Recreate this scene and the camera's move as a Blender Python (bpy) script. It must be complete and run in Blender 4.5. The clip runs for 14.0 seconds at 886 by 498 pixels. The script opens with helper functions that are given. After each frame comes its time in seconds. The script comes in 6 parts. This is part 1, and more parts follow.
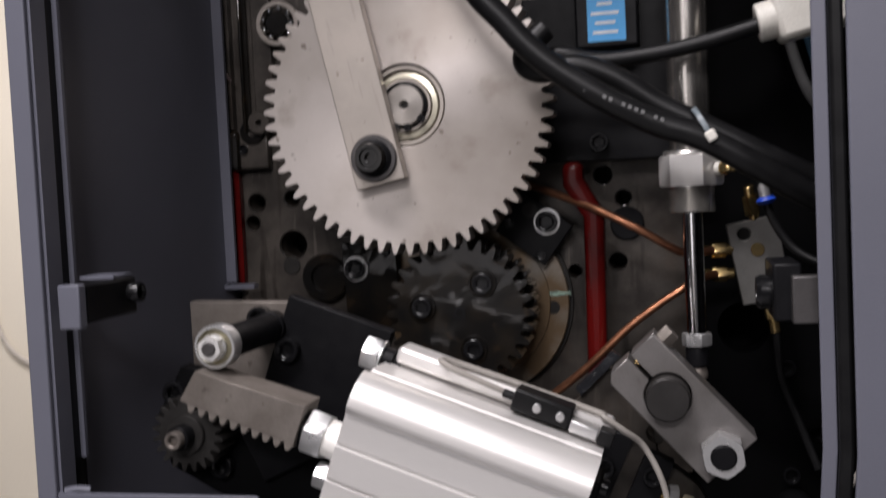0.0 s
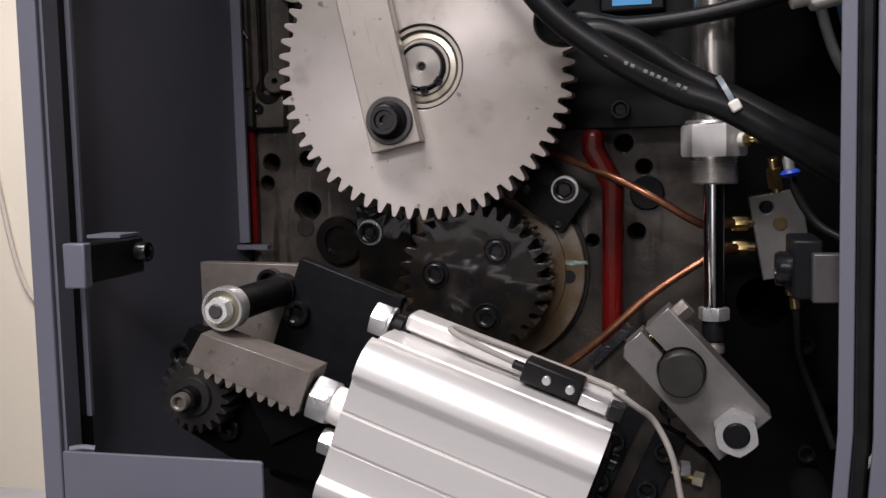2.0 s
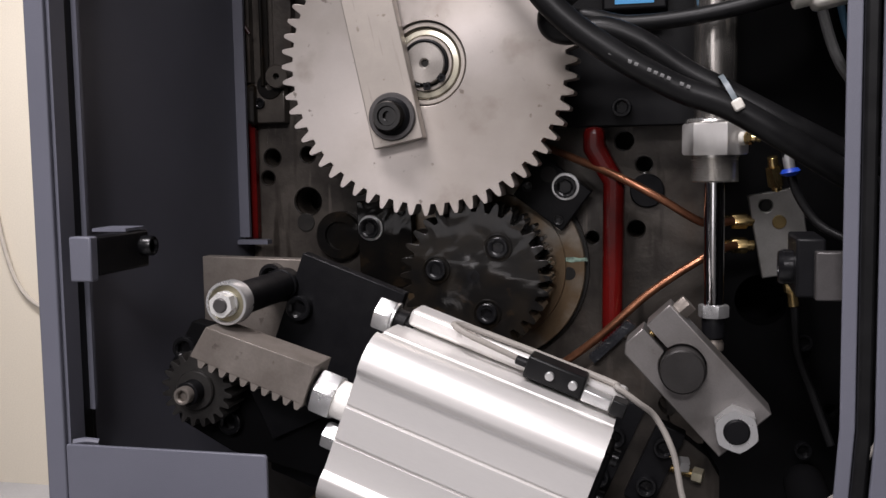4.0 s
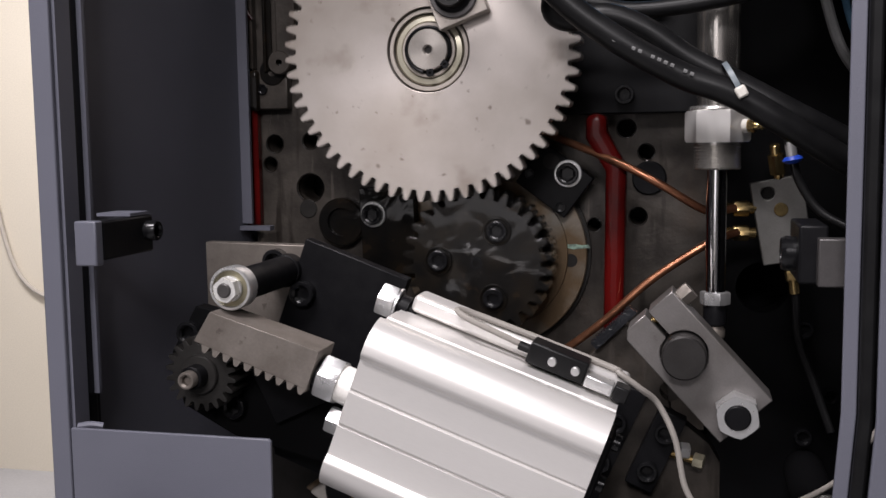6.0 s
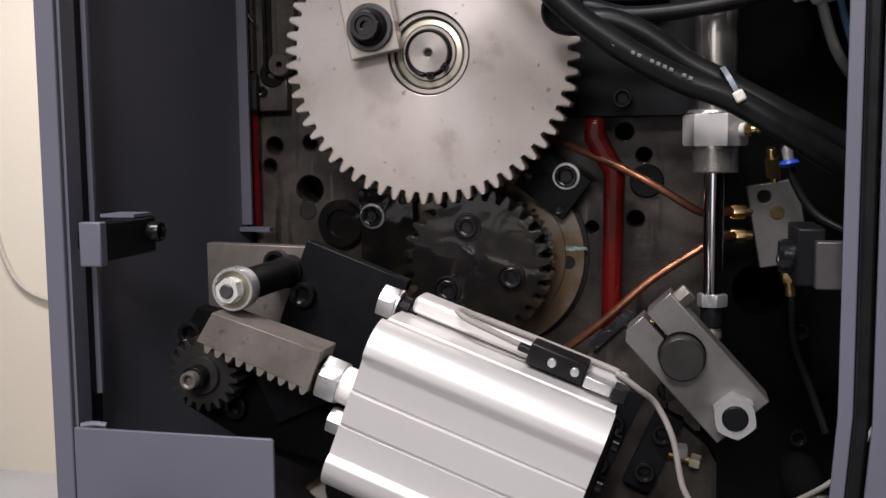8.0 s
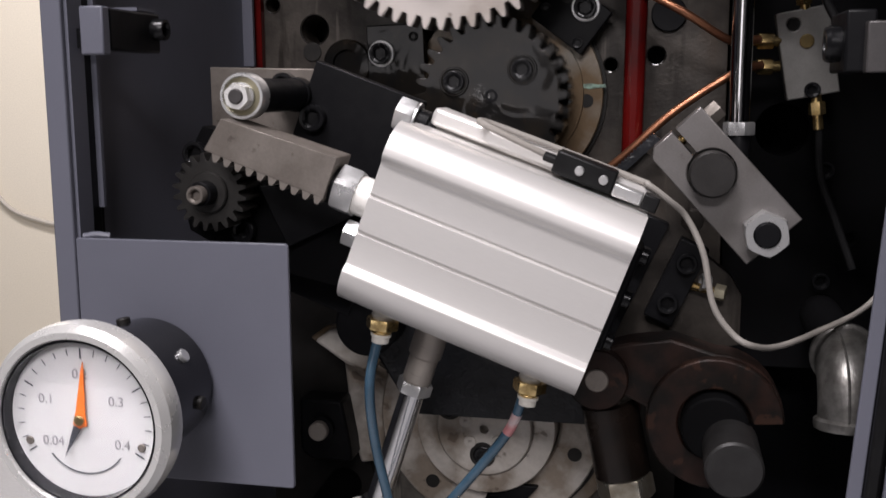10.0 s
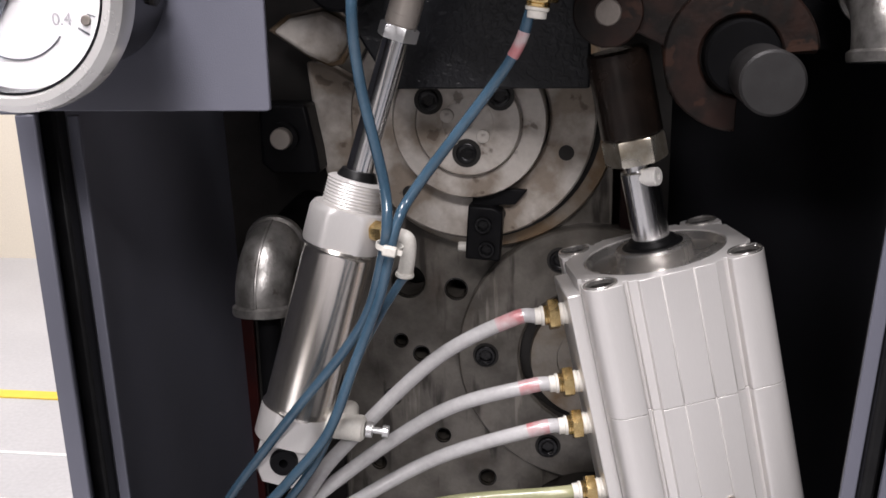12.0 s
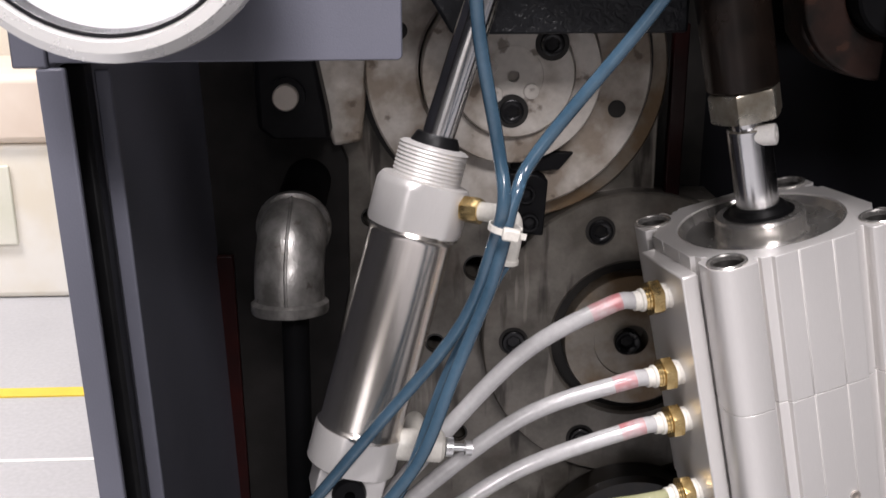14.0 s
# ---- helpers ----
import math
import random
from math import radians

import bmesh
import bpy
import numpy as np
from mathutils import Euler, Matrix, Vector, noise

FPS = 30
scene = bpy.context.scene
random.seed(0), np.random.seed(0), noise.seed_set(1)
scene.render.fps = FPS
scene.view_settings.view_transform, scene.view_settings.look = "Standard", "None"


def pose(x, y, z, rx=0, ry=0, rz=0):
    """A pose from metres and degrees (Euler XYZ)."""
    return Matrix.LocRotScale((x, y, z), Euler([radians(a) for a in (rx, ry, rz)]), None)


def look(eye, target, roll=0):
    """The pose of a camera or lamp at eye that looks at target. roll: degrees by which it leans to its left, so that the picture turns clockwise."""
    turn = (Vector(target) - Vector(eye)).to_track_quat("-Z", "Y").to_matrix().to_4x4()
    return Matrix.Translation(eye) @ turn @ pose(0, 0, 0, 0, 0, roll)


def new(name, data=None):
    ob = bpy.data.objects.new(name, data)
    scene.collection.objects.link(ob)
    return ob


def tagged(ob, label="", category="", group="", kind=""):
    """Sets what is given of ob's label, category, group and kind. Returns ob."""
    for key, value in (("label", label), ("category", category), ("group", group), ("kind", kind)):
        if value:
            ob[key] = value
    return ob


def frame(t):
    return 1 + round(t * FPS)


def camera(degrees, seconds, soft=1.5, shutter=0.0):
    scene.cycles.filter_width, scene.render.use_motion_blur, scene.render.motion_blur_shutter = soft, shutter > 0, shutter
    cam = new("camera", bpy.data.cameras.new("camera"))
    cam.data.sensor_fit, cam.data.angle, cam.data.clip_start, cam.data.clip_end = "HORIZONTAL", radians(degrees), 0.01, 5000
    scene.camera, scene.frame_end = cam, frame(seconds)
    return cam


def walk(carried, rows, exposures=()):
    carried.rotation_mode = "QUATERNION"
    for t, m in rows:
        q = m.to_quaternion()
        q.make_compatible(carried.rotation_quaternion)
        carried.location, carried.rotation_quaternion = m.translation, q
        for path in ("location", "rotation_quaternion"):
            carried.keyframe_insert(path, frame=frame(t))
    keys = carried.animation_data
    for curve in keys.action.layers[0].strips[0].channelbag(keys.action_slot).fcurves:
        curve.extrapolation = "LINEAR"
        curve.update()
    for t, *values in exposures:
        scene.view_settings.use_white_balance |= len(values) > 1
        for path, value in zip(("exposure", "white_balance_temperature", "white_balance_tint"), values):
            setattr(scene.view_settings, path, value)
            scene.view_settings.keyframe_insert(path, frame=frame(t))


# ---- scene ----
cam = camera(46.81, 14.0, shutter=0.25)
PATH = [
    (0, (0.1585, -0.5850, 1.2814), (-0.2862, 1.3621, 1.1765), -2.76),
    (0.2, (0.1672, -0.5627, 1.2789), (-0.3183, 1.3667, 1.0742), -1.20),
    (0.3, (0.1665, -0.5579, 1.2868), (-0.3398, 1.3668, 1.0893), -1.87),
    (0.5, (0.1691, -0.5543, 1.2926), (-0.3586, 1.3690, 1.1428), -2.49),
    (0.7, (0.1714, -0.5532, 1.2906), (-0.3502, 1.3729, 1.1571), -2.06),
    (1, (0.1731, -0.5607, 1.2919), (-0.3350, 1.3658, 1.1177), -1.47),
    (1.5, (0.1673, -0.5679, 1.2877), (-0.3318, 1.3607, 1.1110), -1.52),
    (2, (0.1628, -0.5695, 1.2840), (-0.3281, 1.3611, 1.1052), -1.41),
    (2.5, (0.1606, -0.5701, 1.2848), (-0.3264, 1.3605, 1.0959), -1.16),
    (3, (0.1546, -0.5741, 1.2833), (-0.3228, 1.3600, 1.1061), -1.14),
    (5.5, (0.1539, -0.5762, 1.2852), (-0.3140, 1.3574, 1.0795), -0.82),
    (6, (0.1516, -0.5782, 1.2824), (-0.3163, 1.3552, 1.0746), -0.77),
    (6.5, (0.1512, -0.5808, 1.2820), (-0.3112, 1.3543, 1.0779), -0.75),
    (7, (0.1525, -0.5848, 1.2844), (-0.3093, 1.3505, 1.0810), -0.75),
    (7.2, (0.1498, -0.5857, 1.2851), (-0.3074, 1.3507, 1.0822), -0.75),
    (9.3, (0.1447, -0.5800, 1.2526), (-0.3013, 1.3560, 1.0223), -0.28),
    (9.5, (0.1379, -0.5780, 1.2369), (-0.2999, 1.3570, 0.9840), -0.19),
    (10, (0.1184, -0.5691, 1.1934), (-0.3021, 1.3601, 0.8755), -0.31),
    (10.2, (0.1158, -0.5642, 1.1749), (-0.2886, 1.3672, 0.8490), 0.05),
    (10.5, (0.1078, -0.5567, 1.1439), (-0.2869, 1.3695, 0.7780), -0.86),
    (11, (0.0922, -0.5467, 1.0973), (-0.2533, 1.3836, 0.7040), -0.45),
    (11.5, (0.0788, -0.5356, 1.0480), (-0.2422, 1.3857, 0.5942), -0.75),
    (12, (0.0667, -0.5213, 1.0182), (-0.2141, 1.3864, 0.4876), -1.14),
    (12.5, (0.0393, -0.5078, 1.0060), (-0.1553, 1.3977, 0.4306), -0.86),
    (13, (-0.0240, -0.4711, 0.9892), (-0.0755, 1.4321, 0.3765), -0.63),
    (13.5, (-0.0902, -0.4191, 0.9888), (-0.0368, 1.4683, 0.3294), -0.03),
    (14, (-0.1007, -0.4138, 1.0006), (-0.0248, 1.4881, 0.3866), -0.26),
]
walk(cam, [(t, look(eye, target, roll)) for t, eye, target, roll in PATH],
     exposures=[(0, -0.22), (1.0, -0.16), (2.5, -0.09), (9.5, -0.05), (10.0, -0.11), (10.5, -0.28), (11.0, -0.17), (11.5, 0.24), (12.0, 0.50), (13.0, 0.58), (14.0, 0.52)])

# ---- light ----
world = bpy.data.worlds.new("world")
scene.world = world
world.use_nodes = True
world.node_tree.nodes["Background"].inputs[0].default_value = (0.9, 0.95, 1.0, 1)
world.node_tree.nodes["Background"].inputs[1].default_value = 0.02
scene.view_settings.exposure = 0.0


# hung lamps out of view, the second and third added as fill: place, point they are turned to, length, width, watts
PANELS = [((-0.35, -0.85, 2.95), (-0.2, -0.2, 0.0), 0.9, 0.30, 58), ((0.25, -2.7, 2.65), (0.0, 0.1, 1.1), 1.1, 0.35, 46), ((-1.9, 1.55, 2.6), (-1.9, 1.75, 0.0), 1.2, 0.4, 66)]
# unseen glazed door added behind the camera for front fill: middle, width, height, watts
FILL_DOOR_X, FILL_DOOR_W, FILL_DOOR_Z0, FILL_DOOR_Z1, FILL_DOOR_WATTS = -0.85, 1.1, 0.95, 2.25, 5.5


def lamp_light(at, to, sx, sy, watts):
    """An area lamp: just below a hung lamp's frame, or in the added door's opening."""
    data = bpy.data.lights.new("lamp_light", "AREA")
    data.shape, data.size, data.size_y, data.energy, data.color = "RECTANGLE", sx, sy, watts, (1.0, 0.945, 0.975)
    ob = new("lamp_light", data)
    ob.matrix_world = look(at, to)
    return ob


for at, to, sx, sy, w in PANELS:
    lamp_light(at, to, sx, sy, w)
# front fill and its reflections, from the added door
lamp_light((FILL_DOOR_X, -3.13, (FILL_DOOR_Z0 + FILL_DOOR_Z1) / 2), (FILL_DOOR_X, 0.0, (FILL_DOOR_Z0 + FILL_DOOR_Z1) / 2), FILL_DOOR_W, FILL_DOOR_Z1 - FILL_DOOR_Z0, FILL_DOOR_WATTS)


# ---- materials ----
def material(name, colour, rough=0.5, metal=0.0, second=None, scale=60.0, contrast=0.5, bump=0.1, fine=900.0,
             coat=0.0, grain_mix=0.25, specular=0.5, rough_spread=0.1, stretch=(1, 1, 1), transmission=0.0, ior=1.45):
    """Two scales of colour and roughness noise, and a fine relief, in the object's own metres."""
    m = bpy.data.materials.new(name)
    m.use_nodes = True
    nt = m.node_tree
    n, l = nt.nodes, nt.links
    b = n["Principled BSDF"]
    tc = n.new("ShaderNodeTexCoord")
    mp = n.new("ShaderNodeMapping")
    mp.inputs["Scale"].default_value = stretch
    l.new(tc.outputs["Object"], mp.inputs["Vector"])
    big = n.new("ShaderNodeTexNoise")
    big.inputs["Scale"].default_value, big.inputs["Detail"].default_value = scale, 6
    l.new(mp.outputs[0], big.inputs["Vector"])
    small = n.new("ShaderNodeTexNoise")
    small.inputs["Scale"].default_value, small.inputs["Detail"].default_value = fine, 3
    l.new(mp.outputs[0], small.inputs["Vector"])
    ramp = n.new("ShaderNodeMapRange")
    ramp.inputs[1].default_value, ramp.inputs[2].default_value = 0.5 - 0.3 * (1.1 - contrast), 0.5 + 0.3 * (1.1 - contrast)
    l.new(big.outputs["Fac"], ramp.inputs[0])
    mix = n.new("ShaderNodeMix")
    mix.data_type = "RGBA"
    second = second or tuple(c * 0.82 for c in colour)
    mix.inputs[6].default_value, mix.inputs[7].default_value = (*colour, 1), (*second, 1)
    l.new(ramp.outputs[0], mix.inputs[0])
    grain = n.new("ShaderNodeMix")
    grain.data_type, grain.blend_type = "RGBA", "MULTIPLY"
    grain.inputs[0].default_value = grain_mix
    l.new(mix.outputs[2], grain.inputs[6])
    l.new(small.outputs["Fac"], grain.inputs[7])
    gain = n.new("ShaderNodeHueSaturation")
    gain.inputs["Value"].default_value = 1 + 0.52 * grain_mix
    l.new(grain.outputs[2], gain.inputs["Color"])
    l.new(gain.outputs[0], b.inputs["Base Color"])
    rr = n.new("ShaderNodeMapRange")
    rr.inputs[3].default_value, rr.inputs[4].default_value = max(0.02, rough - rough_spread), min(1, rough + rough_spread)
    l.new(big.outputs["Fac"], rr.inputs[0])
    l.new(rr.outputs[0], b.inputs["Roughness"])
    b.inputs["Metallic"].default_value = metal
    b.inputs["Specular IOR Level"].default_value = specular
    b.inputs["Coat Weight"].default_value = coat
    b.inputs["Coat Roughness"].default_value = 0.08
    b.inputs["Transmission Weight"].default_value = transmission
    b.inputs["IOR"].default_value = ior
    if bump:
        bp = n.new("ShaderNodeBump")
        bp.inputs["Strength"].default_value, bp.inputs["Distance"].default_value = bump, 0.0004
        l.new(small.outputs["Fac"], bp.inputs["Height"])
        l.new(bp.outputs[0], b.inputs["Normal"])
    return m


def turned(m, rings=900.0, strength=0.15, streak=0.5):
    """Adds concentric turning marks round the local z axis, and the streaked gloss that they give."""
    n, l = m.node_tree.nodes, m.node_tree.links
    tan = n.new("ShaderNodeTangent")
    tan.direction_type, tan.axis = "RADIAL", "Z"
    l.new(tan.outputs[0], n["Principled BSDF"].inputs["Tangent"])
    n["Principled BSDF"].inputs["Anisotropic"].default_value = streak
    n["Principled BSDF"].inputs["Anisotropic Rotation"].default_value = 0.25
    tc = n.new("ShaderNodeTexCoord")
    w = n.new("ShaderNodeTexWave")
    w.wave_type, w.rings_direction = "RINGS", "Z"
    w.inputs["Scale"].default_value, w.inputs["Distortion"].default_value = rings / 20, 0.6
    l.new(tc.outputs["Object"], w.inputs["Vector"])
    bp = n.new("ShaderNodeBump")
    bp.inputs["Strength"].default_value, bp.inputs["Distance"].default_value = strength, 0.0002
    l.new(w.outputs["Fac"], bp.inputs["Height"])
    l.new(bp.outputs[0], n["Principled BSDF"].inputs["Normal"])
    return m


def flecked(m, colour, scale=170.0, limit=0.70, amount=0.8, stretch=(1, 1, 1), soft=0.05):
    """Scattered small stains of one colour over the base colour."""
    n, l = m.node_tree.nodes, m.node_tree.links
    base = n["Principled BSDF"].inputs["Base Color"]
    src = base.links[0].from_socket
    tc = n.new("ShaderNodeTexCoord")
    mp = n.new("ShaderNodeMapping")
    mp.inputs["Scale"].default_value = stretch
    l.new(tc.outputs["Object"], mp.inputs["Vector"])
    spots = n.new("ShaderNodeTexNoise")
    spots.inputs["Scale"].default_value, spots.inputs["Detail"].default_value = scale, 4
    l.new(mp.outputs[0], spots.inputs["Vector"])
    cut = n.new("ShaderNodeMapRange")
    cut.inputs[1].default_value, cut.inputs[2].default_value, cut.inputs[4].default_value = limit, limit + soft, amount
    l.new(spots.outputs["Fac"], cut.inputs[0])
    mix = n.new("ShaderNodeMix")
    mix.data_type = "RGBA"
    mix.inputs[7].default_value = (*colour, 1)
    l.new(cut.outputs[0], mix.inputs[0])
    l.new(src, mix.inputs[6])
    l.new(mix.outputs[2], base)
    return m


def oiled(m, scale=55.0, depth=0.0012, strength=0.6, gloss=0.06, film=1.0):
    """A wavy film of oil: a clear coat with its own slow relief."""
    n, l = m.node_tree.nodes, m.node_tree.links
    b = n["Principled BSDF"]
    tc = n.new("ShaderNodeTexCoord")
    w = n.new("ShaderNodeTexNoise")
    w.inputs["Scale"].default_value, w.inputs["Detail"].default_value, w.inputs["Distortion"].default_value = scale, 1.5, 1.2
    l.new(tc.outputs["Object"], w.inputs["Vector"])
    bp = n.new("ShaderNodeBump")
    bp.inputs["Strength"].default_value, bp.inputs["Distance"].default_value = strength, depth
    l.new(w.outputs["Fac"], bp.inputs["Height"])
    l.new(bp.outputs[0], b.inputs["Coat Normal"])
    b.inputs["Coat Weight"].default_value = film
    b.inputs["Coat Roughness"].default_value = gloss
    return m


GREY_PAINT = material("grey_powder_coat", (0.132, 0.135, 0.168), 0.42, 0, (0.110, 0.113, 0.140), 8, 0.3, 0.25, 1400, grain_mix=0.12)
# cabinet paint with the shade of the interior put into its colour
SHADE_PAINT = material("shaded_cabinet_paint", (0.005, 0.005, 0.0062), 0.55, 0, (0.003, 0.003, 0.004), 10, 0.4, 0.2, 1000, specular=0.12)
SCREW_BLACK = material("black_screw_steel", (0.010, 0.010, 0.011), 0.24, 0.2, (0.006, 0.006, 0.007), 90, 0.5, 0.1, 900, specular=0.45)
BLACK_STEEL = material("black_oxide_steel", (0.0075, 0.0075, 0.0085), 0.42, 0.0, (0.004, 0.004, 0.005), 90, 0.5, 0.15, 900, specular=0.16)
OILY_BLACK = oiled(flecked(material("oily_black_steel", (0.0045, 0.0042, 0.004), 0.42, 0.0, (0.009, 0.007, 0.005), 45, 0.8, 0.1, 300, rough_spread=0.12, specular=0.12), (0.030, 0.019, 0.010), 60, 0.62, 0.5), 28, 0.0024, 0.28, 0.06, 0.65)
GREASE = oiled(material("black_grease_on_casting", (0.004, 0.0046, 0.0065), 0.5, 0, (0.008, 0.009, 0.012), 60, 0.6, 1.0, 160, specular=0.25), 200, 0.0018, 0.9, 0.3, 0.35)
GEAR_STEEL = flecked(flecked(turned(material("turned_steel", (0.535, 0.49, 0.46), 0.39, 0.66, (0.45, 0.41, 0.378), 11, 0.7, 0, 500, grain_mix=0.05, rough_spread=0.08), 900, 0.03, 0.5), (0.12, 0.095, 0.075), 120, 0.68, 0.7), (0.30, 0.255, 0.215), 14, 0.45, 0.5, soft=0.3)
GEAR_STEEL = flecked(GEAR_STEEL, (0.21, 0.165, 0.13), 26, 0.62, 0.45, soft=0.14)
STEEL = flecked(flecked(material("ground_steel", (0.44, 0.395, 0.355), 0.40, 0.5, (0.375, 0.34, 0.305), 22, 0.7, 0.06, 700, grain_mix=0.08, rough_spread=0.12), (0.16, 0.13, 0.10), 110, 0.70, 0.6), (0.30, 0.27, 0.24), 260, 0.64, 0.5, (1, 0.06, 1))
DULL_STEEL = flecked(material("dull_milled_steel", (0.245, 0.218, 0.195), 0.5, 0.6, (0.175, 0.153, 0.135), 40, 0.6, 0.15, 600), (0.08, 0.065, 0.055), 90, 0.66, 0.6)
CLAMP_STEEL = flecked(flecked(material("grey_ground_steel", (0.215, 0.203, 0.198), 0.40, 0.6, (0.15, 0.14, 0.133), 24, 0.7, 0.12, 700, rough_spread=0.12), (0.07, 0.058, 0.046), 80, 0.66, 0.6), (0.11, 0.10, 0.092), 30, 0.55, 0.45, soft=0.2)
WASHER_DARK = material("dark_phosphated_steel", (0.085, 0.08, 0.08), 0.4, 0.4, (0.06, 0.056, 0.056), 60, 0.5, 0.1)
DARK_STEEL = material("dark_milled_steel", (0.02, 0.018, 0.017), 0.5, 0.2, (0.012, 0.011, 0.010), 40, 0.6, 0.15, specular=0.3)
PINION_STEEL = material("dark_pinion_steel", (0.040, 0.038, 0.036), 0.42, 0.3, (0.022, 0.02, 0.019), 60, 0.6, 0.15)
CHROME = material("hard_chrome", (0.88, 0.88, 0.89), 0.19, 1.0, (0.82, 0.82, 0.83), 30, 0.3, 0, 500, grain_mix=0.04, rough_spread=0.03)
ZINC = material("zinc_plate", (0.70, 0.70, 0.70), 0.3, 0.75, (0.58, 0.58, 0.58), 80, 0.5, 0.08, 700, grain_mix=0.1)
ALU = material("anodised_aluminium", (0.72, 0.70, 0.68), 0.36, 0.4, (0.67, 0.65, 0.63), 20, 0.3, 0.0, 1200, grain_mix=0.06, rough_spread=0.06, stretch=(1, 1, 0.15))
ALU_POLISHED = material("drawn_aluminium", (0.68, 0.66, 0.63), 0.25, 0.85, (0.58, 0.56, 0.53), 60, 0.4, 0.05, 900, stretch=(1, 1, 0.05))
def casting(name, colour, second):
    """Cast iron under old oil: cloudy tone, dark runs and pale scraped streaks down the face."""
    m = material(name, colour, 0.42, 0.3, second, 30, 0.62, 0.6, 320, rough_spread=0.18)
    m = flecked(flecked(m, (0.016, 0.012, 0.009), 55, 0.58, 0.8, (1, 0.16, 1), 0.08), tuple(1.9 * c for c in colour), 90, 0.65, 0.5, (1, 0.10, 1), 0.06)
    return oiled(flecked(m, (0.06, 0.032, 0.016), 22, 0.60, 0.4, (1, 0.5, 1), 0.15), 70, 0.0006, 0.4, 0.2, 0.2)


CASTING = casting("oily_brown_machine_casting", (0.082, 0.071, 0.061), (0.030, 0.025, 0.021))
# paler scraped casting, its tone also raised to stand for missing light
PALE_LIT_CASTING = casting("pale_scraped_casting_with_light", (0.180, 0.165, 0.144), (0.085, 0.076, 0.064))
RING_STEEL = material("oil_stained_steel_ring", (0.27, 0.245, 0.21), 0.38, 0.5, (0.17, 0.115, 0.065), 26, 0.75, 0.2, 350, rough_spread=0.15, coat=0.2)
WHITE_CAST = flecked(material("stained_white_flange", (0.62, 0.58, 0.53), 0.40, 0.1, (0.30, 0.25, 0.20), 26, 0.8, 0.35, 240, rough_spread=0.18), (0.10, 0.07, 0.05), 55, 0.62, 0.7)
# rust brown, darkened further for the unlit corner round the lever
RUST = flecked(material("brown_rusted_casting", (0.026, 0.014, 0.011), 0.42, 0.3, (0.010, 0.008, 0.007), 45, 0.8, 0.6, 260, specular=0.3), (0.055, 0.026, 0.017), 60, 0.60, 0.6)
RED = material("red_gloss_paint", (0.092, 0.0042, 0.0038), 0.24, 0, (0.045, 0.002, 0.002), 22, 0.7, 0.1, 200, specular=0.45)
DARK_RED = material("dark_red_paint", (0.022, 0.003, 0.0025), 0.4, 0, (0.012, 0.002, 0.002), 30, 0.6, 0.1, 200, specular=0.3)
COPPER = material("copper_pipe", (0.55, 0.25, 0.14), 0.32, 0.9, (0.3, 0.13, 0.075), 60, 0.7, 0.1, 400)
BRASS = material("brass", (0.74, 0.56, 0.27), 0.24, 0.95, (0.52, 0.36, 0.15), 120, 0.6, 0.05, 800)
RUBBER = material("black_rubber", (0.0055, 0.0055, 0.006), 0.40, 0, (0.009, 0.009, 0.0095), 60, 0.5, 0.15, 600, rough_spread=0.08, specular=0.24)
CABLE_GREY = material("grey_cable_sheath", (0.34, 0.315, 0.285), 0.5, 0, (0.27, 0.25, 0.23), 60, 0.4, 0.05, 600)
WHITE_PLASTIC = material("white_plastic", (0.72, 0.70, 0.64), 0.42, 0, (0.64, 0.61, 0.55), 60, 0.4, 0.05, 600)
BLUE_TUBE = material("blue_polyurethane_tube", (0.075, 0.140, 0.205), 0.16, 0, (0.045, 0.095, 0.145), 40, 0.5, 0.05, 400, coat=0.5, transmission=0.25, ior=1.5)
MILK_TUBE = material("milky_clear_tube", (0.62, 0.61, 0.61), 0.22, 0, (0.52, 0.51, 0.51), 40, 0.4, 0.04, 300, coat=0.4, transmission=0.25)
# grey white hose, its colour dimmed to stand for the dark
DIM_HOSE = material("shaded_grey_hose", (0.10, 0.10, 0.10), 0.5, 0, (0.06, 0.06, 0.06), 60, 0.5, 0.1)
GREEN_TUBE = material("yellow_green_clear_tube", (0.50, 0.50, 0.30), 0.22, 0, (0.36, 0.37, 0.20), 40, 0.5, 0.04, 300, coat=0.4, transmission=0.35)
PINK_MARK = material("red_fluid_in_tube", (0.62, 0.52, 0.52), 0.24, 0, (0.60, 0.24, 0.25), 60, 0.7, 0.02, 300, coat=0.4, transmission=0.25)
ROD_STEEL = material("ground_rod_steel", (0.86, 0.86, 0.87), 0.10, 1.0, (0.8, 0.8, 0.81), 30, 0.3, 0, 500, grain_mix=0.04, rough_spread=0.02)
GALV = flecked(material("galvanised_iron", (0.26, 0.252, 0.24), 0.36, 0.75, (0.12, 0.115, 0.107), 70, 0.7, 0.5, 420, rough_spread=0.15), (0.05, 0.04, 0.03), 90, 0.64, 0.6)
BLUE_PLASTIC = material("blue_plastic", (0.02, 0.07, 0.5), 0.35, 0)
LABEL_BLUE = material("blue_label", (0.08, 0.38, 0.75), 0.5, 0, (0.07, 0.34, 0.68), 60, 0.3, 0.0)
FADED_PRINT = material("faded_print", (0.22, 0.22, 0.22), 0.6, 0, (0.1, 0.1, 0.1), 300, 0.8, 0)
LABEL_WHITE = material("white_print", (0.8, 0.8, 0.8), 0.6, 0, bump=0)
GREEN_MARK = material("green_paint_marker", (0.40, 0.58, 0.47), 0.6, 0, (0.2, 0.28, 0.23), 160, 0.9, 0.1)
